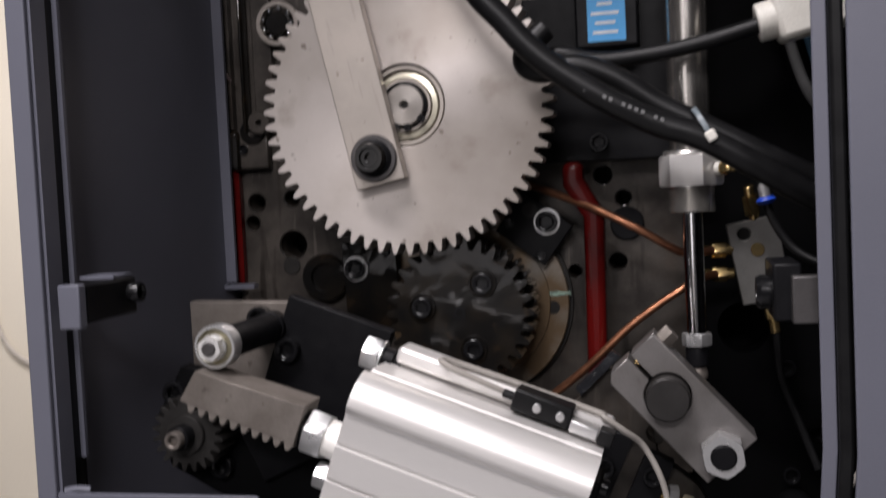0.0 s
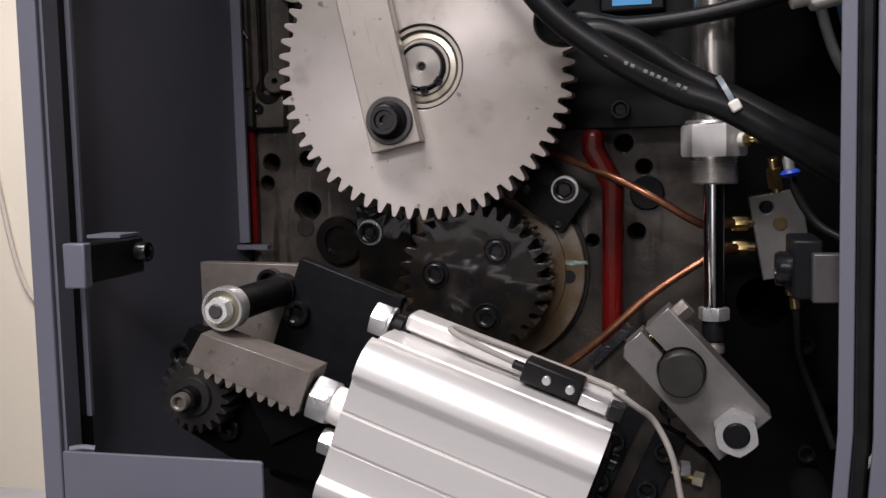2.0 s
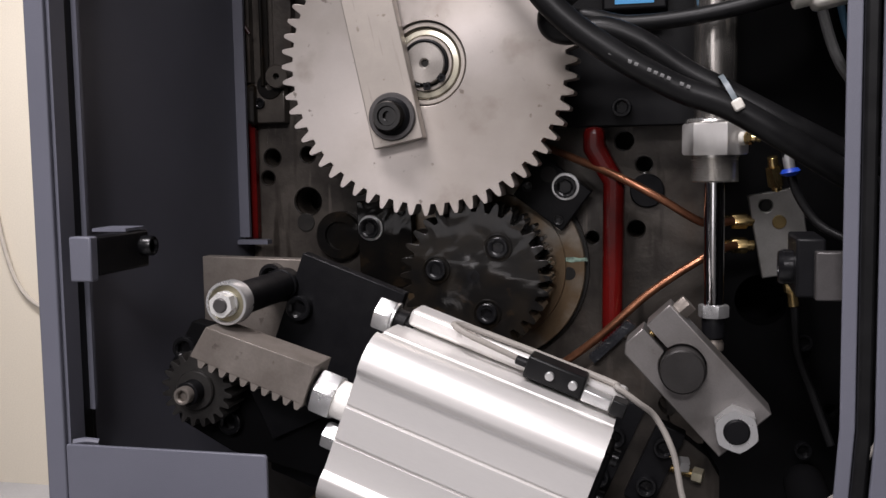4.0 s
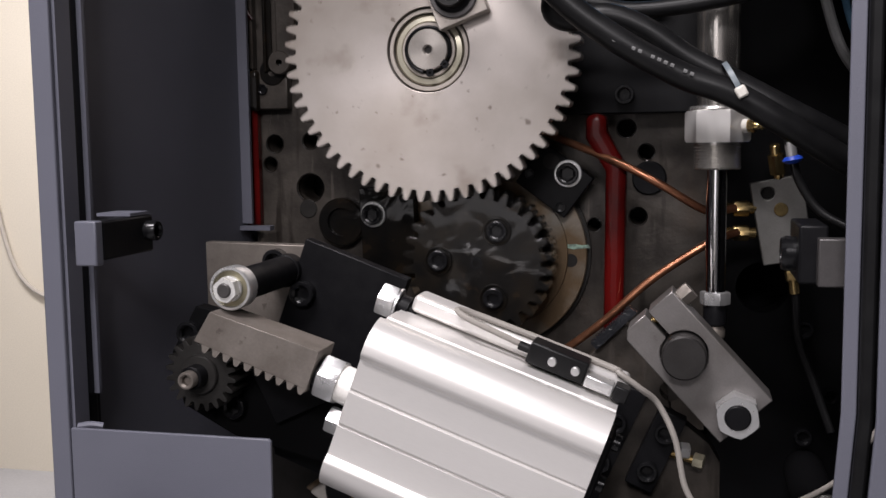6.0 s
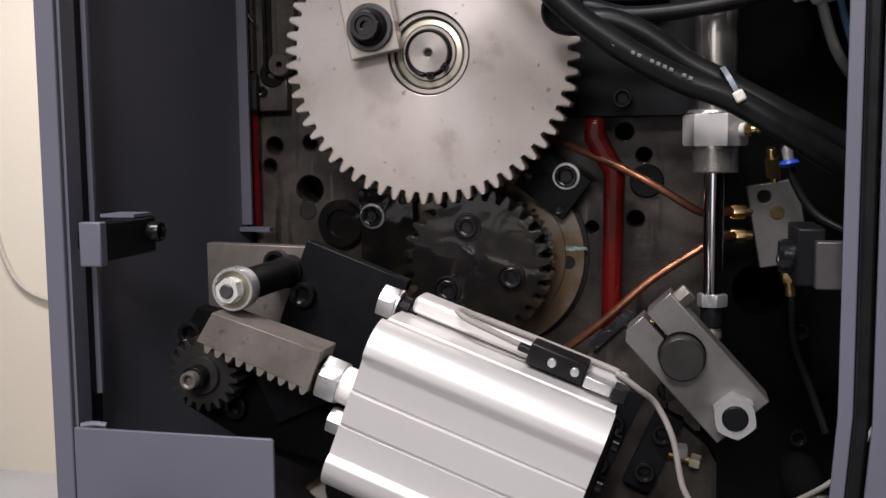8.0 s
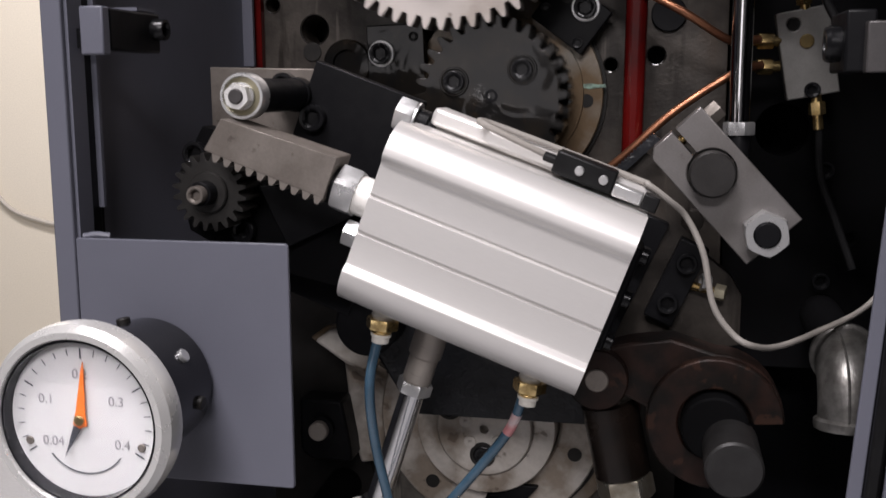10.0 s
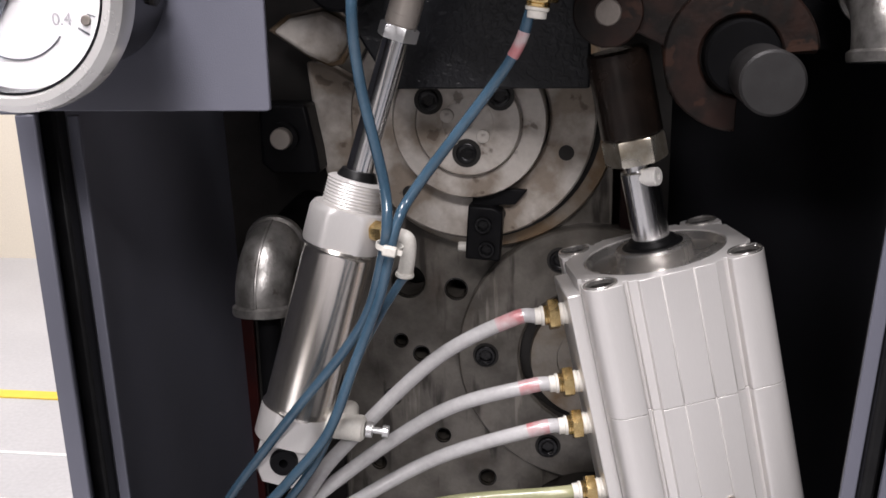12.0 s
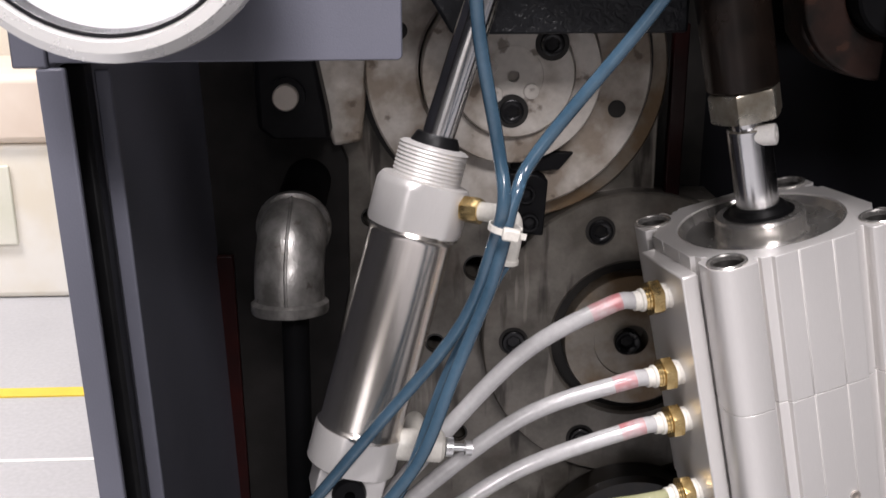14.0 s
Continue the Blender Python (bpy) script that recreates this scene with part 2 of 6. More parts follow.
DIAL_WHITE = material("white_dial_enamel", (0.62, 0.62, 0.625), 0.5, 0, (0.60, 0.60, 0.605), 20, 0.2, 0)
PRINT = material("dark_dial_print", (0.06, 0.065, 0.08), 0.6, 0, bump=0)
SOFT_PRINT = material("grey_dial_print", (0.33, 0.32, 0.34), 0.6, 0, bump=0)
ORANGE = material("orange_pointer", (0.85, 0.20, 0.03), 0.45, 0, (0.8, 0.17, 0.02), 50, 0.2, 0)
SATIN = material("satin_stainless", (0.88, 0.86, 0.82), 0.3, 0.12, (0.82, 0.80, 0.76), 60, 0.3, 0.02, 800, rough_spread=0.05)
GAUGE_CASE = material("dark_gauge_case", (0.035, 0.035, 0.040), 0.14, 0.7, (0.025, 0.025, 0.03), 40, 0.4, 0.02)
BEZEL = material("satin_bezel_steel", (0.84, 0.83, 0.81), 0.27, 0.5, (0.82, 0.81, 0.79), 60, 0.4, 0.0, 800, rough_spread=0.04, grain_mix=0.04)
CREAM = material("cream_wall_paint", (0.72, 0.66, 0.55), 0.6, 0, (0.68, 0.62, 0.51), 2, 0.3, 0.1, 200)
HALL_GREY = material("grey_hall_paint", (0.16, 0.16, 0.16), 0.7, 0, (0.13, 0.13, 0.13), 1.5, 0.4, 0)
FLOOR_GREY = material("grey_epoxy_floor", (0.46, 0.46, 0.47), 0.35, 0, (0.40, 0.40, 0.41), 2.5, 0.4, 0.1, 100)
YELLOW = material("yellow_floor_paint", (0.75, 0.55, 0.06), 0.5, 0, (0.68, 0.5, 0.06), 20, 0.4, 0.05)
CEILING_WHITE = material("white_ceiling", (0.78, 0.77, 0.75), 0.8, 0, (0.74, 0.73, 0.71), 2, 0.3, 0)
# for matt black parts, and for the shade on the bed's side plate
BLACK_AND_SHADE = material("matt_black_and_shade", (0.0032, 0.0032, 0.0037), 0.75, 0, (0.002, 0.002, 0.0024), 20, 0.5, 0.2, specular=0.1)
# dark colour that stands for the shade inside holes and gaps
BORE_SHADE = material("bore_shade", (0.012, 0.011, 0.010), 0.5, 0.2, (0.02, 0.018, 0.016), 90, 0.5, 0.1)

GLASS = bpy.data.materials.new("gauge_glass")
GLASS.use_nodes = True
GLASS.node_tree.nodes["Principled BSDF"].inputs["Transmission Weight"].default_value = 1.0
GLASS.node_tree.nodes["Principled BSDF"].inputs["Roughness"].default_value = 0.02
GLASS.node_tree.nodes["Principled BSDF"].inputs["IOR"].default_value = 1.45


# ---- builders ----
def face(x, y, z, angle=0.0):
    """A pose whose local z points out of the machine, local x to the right, local y up, turned by angle."""
    return pose(x, y, z, 90, 0, 0) @ pose(0, 0, 0, 0, 0, angle)


def along(p, q, spin=0.0):
    """A pose at p whose local z points to q."""
    d = Vector(q) - Vector(p)
    return Matrix.Translation(p) @ d.to_track_quat("Z", "Y").to_matrix().to_4x4() @ pose(0, 0, 0, 0, 0, spin)


def thing(name, label, category, m=None, group="", kind=""):
    ob = new(name)
    ob.empty_display_size = 0.02
    ob.matrix_world = m or Matrix()
    return tagged(ob, label, category, group, kind)


def part(name, bm, mat, parent=None, label="", m=None, bevel=0.0, smooth=32, kind="", owner=None):
    """Links a bmesh as one mesh object under a thing, or under its part owner; m is in the thing's space."""
    me = bpy.data.meshes.new(name)
    bmesh.ops.recalc_face_normals(bm, faces=bm.faces)
    bm.to_mesh(me)
    bm.free()
    me.polygons.foreach_set("use_smooth", [True] * len(me.polygons))
    me.set_sharp_from_angle(angle=radians(smooth))
    me.materials.append(mat)
    ob = new(name, me)
    if parent:
        ob.parent = parent
    if owner:
        ob.parent, ob.matrix_basis = owner, owner.matrix_basis.inverted() @ (m or Matrix())
    elif m is not None:
        ob.matrix_local = m
    if bevel:
        mod = ob.modifiers.new("bevel", "BEVEL")
        mod.width, mod.segments, mod.limit_method, mod.angle_limit = bevel, 2 if bevel < 0.005 else 4, "ANGLE", radians(40)
    return tagged(ob, label, "", "", kind)


def ring_points(r, z, n, turn=0.0, cx=0.0, cy=0.0):
    return [(cx + r * math.cos(2 * math.pi * i / n + turn), cy + r * math.sin(2 * math.pi * i / n + turn), z) for i in range(n)]


def loft(bm, rings, close=True, m=None):
    """Faces between successive rings of as many points; capped at both ends."""
    made = []
    for ring in rings:
        made.append([bm.verts.new(m @ Vector(p) if m else p) for p in ring])
    for a, b in zip(made, made[1:]):
        for i in range(len(a)):
            bm.faces.new((a[i], a[i - 1], b[i - 1], b[i]))
    if close:
        bm.faces.new(made[0])
        bm.faces.new(made[-1][::-1])
    return bm


def lathe(profile, n=32, bm=None, m=None, close=True, turn=0.0):
    """A turned body round local z from (radius, z) pairs; a profile that ends at its first radius is a ring with a hole."""
    bm = bm or bmesh.new()
    rings = [ring_points(max(r, 1e-5), z, n, turn) for r, z in profile]
    if close and len(profile) > 3 and abs(profile[0][0] - profile[-1][0]) < 1e-6 and profile[0][0] > 0.002:
        loft(bm, rings + rings[:1], False, m)
        bmesh.ops.remove_doubles(bm, verts=bm.verts, dist=1e-7)
        return bm
    return loft(bm, rings, close, m)


def rod(r, z0, z1, n=24, c=0.0, bm=None, m=None):
    c = min(c, r * 0.5)
    prof = [(r - c, z0), (r, z0 + c), (r, z1 - c), (r - c, z1)] if c else [(r, z0), (r, z1)]
    return loft(bm or bmesh.new(), [ring_points(q, z, n) for q, z in prof], True, m)


def box(x, y, z, sx, sy, sz, bm=None, m=None):
    bm = bm or bmesh.new()
    t = Matrix.Translation((x, y, z)) @ Matrix.Diagonal((sx, sy, sz, 1))
    bmesh.ops.create_cube(bm, size=1, matrix=(m @ t) if m else t)
    return bm


def hexagon(across, z0, z1, hole=0.0, bm=None, m=None, turn=0.0, n=6):
    """A nut or bolt head with chamfered corners; across: over the flats."""
    bm = bm or bmesh.new()
    R = across / math.cos(math.pi / n) / 2
    k = 4 * n if n > 6 else 24
    def outline(limit, z):
        out = []
        for i in range(k):
            a = 2 * math.pi * i / k
            b = (a + math.pi / n) % (2 * math.pi / n) - math.pi / n
            out.append((min(across / 2 / math.cos(b), limit), a + turn, z))
        return [(r * math.cos(a), r * math.sin(a), z) for r, a, z in out]
    h = abs(z1 - z0) * 0.07
    rings = [outline(across * 0.545, z0), outline(R, z0 + h), outline(R, z1 - h), outline(across * 0.545, z1)]
    if hole:
        rings += [ring_points(hole, z1, k, turn), ring_points(hole * 0.94, z1 - 0.3 * (z1 - z0), k, turn)]
    return loft(bm, rings, True, m)


def socket_bolt(r, h):
    """A cap screw's head that stands on local z = 0, with its hexagon socket."""
    k = 24
    s = r * 0.52
    def hexring(z):
        out = []
        for i in range(k):
            a = 2 * math.pi * i / k
            b = (a + math.pi / 6) % (math.pi / 3) - math.pi / 6
            q = s / math.cos(b)
            out.append((q * math.cos(a), q * math.sin(a), z))
        return out
    rings = [ring_points(r, 0, k), ring_points(r, h * 0.88, k), ring_points(r * 0.92, h, k), ring_points(r * 0.72, h, k), hexring(h * 0.82), hexring(h * 0.3)]
    return loft(bmesh.new(), rings)


def plate(outline, thick, holes=(), n=20):
    """A flat plate in local xy from its outline, front at z = thick, with round holes (x, y, r) cut through."""
    bm = bmesh.new()
    loops = [[(x, y) for x, y in outline]] + [[(p[0], p[1]) for p in ring_points(r, 0, n, 0, hx, hy)] for hx, hy, r in holes]
    sheets = []
    for z in (thick, 0.0):
        rows = []
        edges = []
        for loop in loops:
            vs = [bm.verts.new((x, y, z)) for x, y in loop]
            edges += [bm.edges.new((vs[i - 1], vs[i])) for i in range(len(vs))]
            rows.append(vs)
        bmesh.ops.triangle_fill(bm, use_beauty=True, use_dissolve=False, edges=edges)
        sheets.append(rows)
    for a, b in zip(*sheets):
        for i in range(len(a)):
            bm.faces.new((a[i - 1], a[i], b[i], b[i - 1]))
    return bm


def smooth_path(points, steps=8):
    """Catmull-Rom through the points."""
    p = [Vector(q) for q in points]
    p = [2 * p[0] - p[1]] + p + [2 * p[-1] - p[-2]]
    out = []
    for i in range(1, len(p) - 2):
        for s in range(steps):
            t = s / steps
            out.append(0.5 * ((2 * p[i]) + (p[i + 1] - p[i - 1]) * t + (2 * p[i - 1] - 5 * p[i] + 4 * p[i + 1] - p[i + 2]) * t * t
                              + (3 * p[i] - p[i - 1] - 3 * p[i + 1] + p[i + 2]) * t ** 3))
    return out + [p[-2]]


def sweep(points, radius, n=14, bm=None, steps=8, smooth=True, radii=None):
    """A round pipe along the points."""
    path = smooth_path(points, steps) if smooth else [Vector(q) for q in points]
    bm = bm or bmesh.new()
    side = None
    rings = []
    for i, q in enumerate(path):
        d = (path[min(i + 1, len(path) - 1)] - path[max(i - 1, 0)]).normalized()
        side = (side - d * side.dot(d)).normalized() if side else d.orthogonal().normalized()
        up = d.cross(side)
        r = radii[i] if radii else radius
        rings.append([q + (side * math.cos(2 * math.pi * k / n) + up * math.sin(2 * math.pi * k / n)) * r for k in range(n)])
    return loft(bm, rings)


def gear_outline(teeth, r_tip, r_root, phase=0.0):
    """Teeth with curved flanks; the first tooth's middle lies at phase (radians)."""
    pts = []
    step = 2 * math.pi / teeth
    for i in range(teeth):
        a = phase + i * step
        for da, f in ((-0.36, 0), (-0.30, 0.22), (-0.22, 0.62), (-0.13, 0.94), (-0.09, 1), (0.09, 1), (0.13, 0.94), (0.22, 0.62), (0.30, 0.22), (0.36, 0)):
            r = r_root + (r_tip - r_root) * f
            pts.append((r * math.cos(a + da * step), r * math.sin(a + da * step)))
    return pts


def screw(m, r=0.009, h=0.009, mat=None, washer=0.0, label="black socket head cap screw", group="socket head screws", wmat=None):
    """A socket head cap screw of its own, with or without a washer under it."""
    ob = thing("socket_head_screw", label, "screw", m, group)
    z = 0.0
    if washer:
        part("washer", lathe([(r * 0.6, 0), (washer, 0), (washer, 0.0018), (washer - 0.0006, 0.0022), (r * 0.6, 0.0022)], 28), wmat or ZINC, ob, "bright spring washer")
        z = 0.002
    part("head", socket_bolt(r, h), mat or SCREW_BLACK, ob, m=pose(0, 0, z))
    return ob


def nut(m, across, h, mat, name="hexagon_nut", label="zinc plated hexagon nut", stud=0.0, stud_len=0.0, stud_mat=None, group="hexagon nuts", turn=0.0):
    ob = thing(name, label, "nut", m, group)
    part("nut_body", hexagon(across, 0, h, stud * 1.02 if stud else across * 0.27, turn=turn), mat, ob)
    if stud:
        part("stud_end", rod(stud * 0.97, -0.002, stud_len or h * 1.1, 20, 0.001), stud_mat or BLACK_STEEL, ob, "threaded stud end")
    return ob


# ---- the room ----
def slab(name, x, y, z, sx, sy, sz, mat, label, category, kind="structure"):
    ob = part(name, box(x, y, z, sx, sy, sz), mat, None, label, kind=kind)
    return tagged(ob, label, category, kind=kind)


slab("floor", 0, 0, -0.02, 16, 16, 0.04, FLOOR_GREY, "light grey epoxy workshop floor", "floor")
slab("wall_north", -1.0, 2.95, 1.9, 6.0, 0.1, 3.8, CREAM, "cream painted workshop wall", "wall")
dx0, dx1 = FILL_DOOR_X - FILL_DOOR_W / 2 - 0.06, FILL_DOOR_X + FILL_DOOR_W / 2 + 0.06
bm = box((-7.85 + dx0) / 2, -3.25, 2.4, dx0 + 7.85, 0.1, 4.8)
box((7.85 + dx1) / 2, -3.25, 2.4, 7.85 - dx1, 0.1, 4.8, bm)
box(FILL_DOOR_X, -3.25, (FILL_DOOR_Z1 + 0.06 + 4.8) / 2, dx1 - dx0, 0.1, 4.8 - FILL_DOOR_Z1 - 0.06, bm)
tagged(part("wall_south", bm, HALL_GREY, None, kind="structure"), "unseen grey hall wall with the added door's opening", "wall", kind="structure")
# unseen door, made up round the fill lamp
door = thing("fill_door", "unseen glazed door added to hold the front fill light", "door", pose(FILL_DOOR_X, -3.25, 0), kind="structure")
part("fill_door_panel", box(0, 0, FILL_DOOR_Z0 / 2, FILL_DOOR_W, 0.05, FILL_DOOR_Z0), ZINC, door, bevel=0.004)
part("fill_door_head", box(0, 0, FILL_DOOR_Z1 + 0.03, FILL_DOOR_W + 0.116, 0.08, 0.056), ZINC, door, bevel=0.004)
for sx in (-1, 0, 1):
    part("fill_door_stile", box(sx * (FILL_DOOR_W / 2 + 0.03 if sx else 0), 0, (FILL_DOOR_Z0 + FILL_DOOR_Z1) / 2, 0.056, 0.05, FILL_DOOR_Z1 - FILL_DOOR_Z0), ZINC, door, bevel=0.004)
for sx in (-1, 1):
    part("fill_door_pane", box(sx * FILL_DOOR_W / 4, 0, (FILL_DOOR_Z0 + FILL_DOOR_Z1) / 2, FILL_DOOR_W / 2 - 0.06, 0.006, FILL_DOOR_Z1 - FILL_DOOR_Z0), GLASS, door).visible_shadow = False
# unseen walls and ceiling of the hall, kept dark to limit fill light
slab("wall_far", 0, 7.9, 2.4, 15.8, 0.1, 4.8, HALL_GREY, "unseen grey workshop hall wall", "wall")
slab("wall_west", -7.9, 0, 2.4, 0.1, 15.7, 4.8, HALL_GREY, "unseen grey workshop hall wall", "wall")
slab("wall_east", 7.9, 0, 2.4, 0.1, 15.7, 4.8, HALL_GREY, "unseen grey workshop hall wall", "wall")
slab("ceiling", 0, 0, 4.83, 16, 16, 0.04, HALL_GREY, "unseen grey workshop hall ceiling", "ceiling")
slab("floor_joint", -2.4, 1.387, 0.001, 4.0, 0.010, 0.002, CEILING_WHITE, "pale joint line in the floor", "floor joint")
slab("floor_joint", -2.4, 1.188, 0.001, 4.0, 0.010, 0.002, CEILING_WHITE, "pale joint line in the floor", "floor joint")
slab("floor_marking", -2.4, 1.69, 0.002, 4.0, 0.042, 0.004, YELLOW, "yellow painted line on the floor", "floor marking")
for at, to, sx, sy, w in PANELS:
    m = look(at, to)
    # fittings are unseen, built round the lamps listed above
    lamp = thing("unseen_lamp", "unseen white rectangular lamp on two hangers", "lamp", m, "hanging lamps")
    part("lamp_frame", box(0, 0, 0.022, sx + 0.05, sy + 0.05, 0.022), ZINC, lamp, bevel=0.004)
    for hx in (-0.35, 0.35):
        p = m @ Vector((hx, 0, 0.03))
        part("hanger", rod(0.004, 0, 4.8 - p.z, 8), ZINC, lamp, m=m.inverted() @ Matrix.Translation(p))

wire = thing("wall_cable", "thin grey cable hanging in a loop on the wall", "cable")
part("sheath", sweep([(-2.62, 2.88, 2.06), (-2.52, 2.88, 1.36), (-2.40, 2.88, 0.82), (-2.18, 2.88, 0.685), (-2.0, 2.88, 0.705)], 0.009, 8), material("pale_grey_sheath", (0.50, 0.46, 0.40), 0.5, 0, (0.44, 0.40, 0.35), 40, 0.4, 0.05), wire)
# plain block added in place of plastic wrapped goods
goods = thing("wrapped_goods", "cream and pale green block standing in for wrapped goods on the floor", "crate", pose(-1.28, 2.5, 0))
part("goods_body", box(0, 0, 0.22, 0.62, 0.4, 0.44), material("cream_board", (0.74, 0.68, 0.56), 0.6, 0, (0.8, 0.77, 0.7), 5, 0.7), goods, bevel=0.02)
part("goods_panel", box(0.03, -0.206, 0.27, 0.2, 0.012, 0.22), material("pale_green_board", (0.66, 0.66, 0.54), 0.5, 0, (0.74, 0.72, 0.62), 6, 0.7), goods, "pale green panel", bevel=0.004)
part("goods_top", box(0, 0, 0.53, 0.66, 0.44, 0.18), material("tan_board", (0.66, 0.55, 0.45), 0.6, 0, (0.74, 0.64, 0.54), 6, 0.6), goods, "tan top", bevel=0.02)

# ---- the machine's cabinet ----
XL, XR, ZB, ZT = -0.2535, 0.330, 0.30, 1.95
cabinet = thing("machine_cabinet", "grey powder coated steel machine cabinet, its front open", "machine cabinet", kind="structure")
ZM = 0.945
LEAN = Matrix.Translation((-0.239, 0, 0.93)) @ pose(0, 0, 0, 0, -1.4, 0) @ Matrix.Translation((0.239, 0, -0.93))
part("side_wall", box(XL + 0.001, 0.215, (ZM + ZT) / 2, 0.003, 0.425, ZT - ZM), GREY_PAINT, cabinet, "grey painted side wall")
part("side_wall", box(-0.2435, 0.212, (ZB + ZM) / 2, 0.003, 0.418, ZM - ZB), GREY_PAINT, cabinet, "grey painted side wall", m=LEAN)
part("side_wall", box(XR, 0.2, (ZB + ZT) / 2, 0.003, 0.40, ZT - ZB), SHADE_PAINT, cabinet, "side wall darkened for the shade inside")
part("back_wall", box(0.04, 0.425, (ZB + ZT) / 2, 0.60, 0.003, ZT - ZB), SHADE_PAINT, cabinet, "back wall darkened for the shade inside")
part("roof_panel", box(0.04, 0.21, ZT, 0.60, 0.44, 0.003), SHADE_PAINT, cabinet)
part("plinth", box(0.04, 0.215, ZB / 2 - 0.001, 0.56, 0.40, ZB - 0.002), SHADE_PAINT, cabinet, "dark recessed plinth", bevel=0.004)
part("floor_panel", box(0.04, 0.21, ZB, 0.60, 0.44, 0.003), SHADE_PAINT, cabinet)
# front flanges, their returns and the seal
part("front_flange", box(XL + 0.0065, 0.0, (ZM + ZT) / 2, 0.014, 0.004, ZT - ZM), GREY_PAINT, cabinet, bevel=0.001)
part("flange_return", box(XL + 0.014, 0.010, (ZM + ZT) / 2, 0.003, 0.016, ZT - ZM), GREY_PAINT, cabinet)
part("door_seal", box(XL + 0.0085, 0.026, (ZM + ZT) / 2, 0.010, 0.014, ZT - ZM), RUBBER, cabinet, "black rubber door seal", bevel=0.002)
part("front_flange", box(-0.239, 0.0, (ZB + ZM) / 2, 0.0115, 0.004, ZM - ZB), GREY_PAINT, cabinet, m=LEAN, bevel=0.001)
part("door_seal", box(-0.2368, 0.024, (ZB + ZM) / 2, 0.010, 0.014, ZM - ZB), RUBBER, cabinet, "black rubber door seal", m=LEAN, bevel=0.002)
ZK = 1.13


def jamb(x0, x1, thick, y):
    """A strip of the closing frame, upright above ZK and bent inwards below it; x1 None runs out to the side wall."""
    low = 0.070 * (ZK - ZB)
    outer = [(XR + 0.0015, ZB), (XR + 0.0015, ZT)] if x1 is None else [(x1 - low, ZB), (x1, ZK), (x1, ZT)]
    return plate(outer + [(x0, ZT), (x0, ZK), (x0 - low, ZB)], thick), face(0, y, 0)


bm, m = jamb(0.2505, None, 0.004, 0.002)
part("front_flange", bm, GREY_PAINT, cabinet, m=m, bevel=0.001)
bm, m = jamb(0.2425, 0.2502, 0.014, 0.018)
part("door_seal", bm, RUBBER, cabinet, "black rubber door seal", m=m, bevel=0.002)
bm, m = jamb(0.2342, 0.2422, 0.003, 0.013)
part("flange_return", bm, GREY_PAINT, cabinet, "grey painted inner lip", m=m, bevel=0.0008)
bm, m = jamb(0.2400, 0.2420, 0.020, 0.0335)
part("lip_web", bm, SHADE_PAINT, cabinet, m=m)
part("front_header", box(0.03, 0.0, 1.846, 0.545, 0.0036, 0.21), GREY_PAINT, cabinet)
# gauge panel across the opening
part("gauge_panel", plate([(-0.2395, 0.947), (-0.1015, 0.947), (-0.1, 0.9485), (-0.1, 1.0985), (-0.1015, 1.1), (-0.2395, 1.1)], 0.003), GREY_PAINT, cabinet,
     "grey painted sheet steel gauge panel", m=face(0, 0.0015, 0), bevel=0.0006)
part("weld_bead", sweep([(-0.236, 0.002, 1.1005), (-0.228, 0.004, 1.1015), (-0.220, 0.006, 1.1005)], 0.0022, 8), GREY_PAINT, cabinet)
# stiffening strips on the side wall
part("frame_lip", box(-0.2400, 0.030, 1.533, 0.0075, 0.003, 0.834), GREY_PAINT, cabinet)
part("frame_lip", box(-0.2279, 0.031, 0.62, 0.0068, 0.003, 0.64), GREY_PAINT, cabinet, m=LEAN, bevel=0.0008)
part("lip_seal", box(-0.2465, 0.034, (ZM + ZT) / 2, 0.011, 0.004, ZT - ZM), RUBBER, cabinet, "black rubber strip")
part("inner_flange", box(XL + 0.006, 0.300, 1.58, 0.012, 0.004, 0.74), GREY_PAINT, cabinet)
part("inner_flange", box(XL + 0.016, 0.297, 1.206, 0.032, 0.010, 0.004), GREY_PAINT, cabinet)


catch = thing("door_catch", "grey steel door catch with a black bar on the side wall", "door catch", pose(-0.2005, -0.031, 1.2245), "door catches")
part("block", box(0, 0, 0, 0.0145, 0.008, 0.027), GREY_PAINT, catch, "grey painted steel block", bevel=0.001)
part("arm", box(-0.027, 0.045, -0.002, 0.052, 0.006, 0.012), BLACK_STEEL, catch)
part("bar", box(0.001, 0.034, 0.001, 0.0125, 0.060, 0.024), BLACK_STEEL, catch, "black catch bar", bevel=0.0015)
part("screw_head", socket_bolt(0.0066, 0.008), SCREW_BLACK, catch, m=pose(0.0073, 0.056, 0.003, 0, 90, 0))
part("shelf_tab", box(-0.006, 0.050, 0.0145, 0.024, 0.024, 0.002), GREY_PAINT, catch, "grey painted tab")

catch = thing("door_catch", "steel door catch with a screw on the side wall, darkened for shade", "door catch", pose(0.2325, 0.0, 1.2155), "door catches")
# darker than the left catch's block, to paint in the shade here
part("block", box(-0.0012, 0.030, -0.0035, 0.0185, 0.010, 0.0275), WASHER_DARK, catch, "grey steel block darkened for shade", bevel=0.001)
part("bar", box(-0.012, 0.062, 0.000, 0.016, 0.054, 0.034), BLACK_STEEL, catch, "black catch bar", bevel=0.0015)
part("screw_head", lathe([(0.0035, 0.0), (0.0100, 0.0), (0.0105, 0.006), (0.0092, 0.0085), (0.0050, 0.0085), (0.0045, 0.005)], 32), SCREW_BLACK, catch, m=pose(-0.020, 0.052, -0.001, 0, -90, 0))

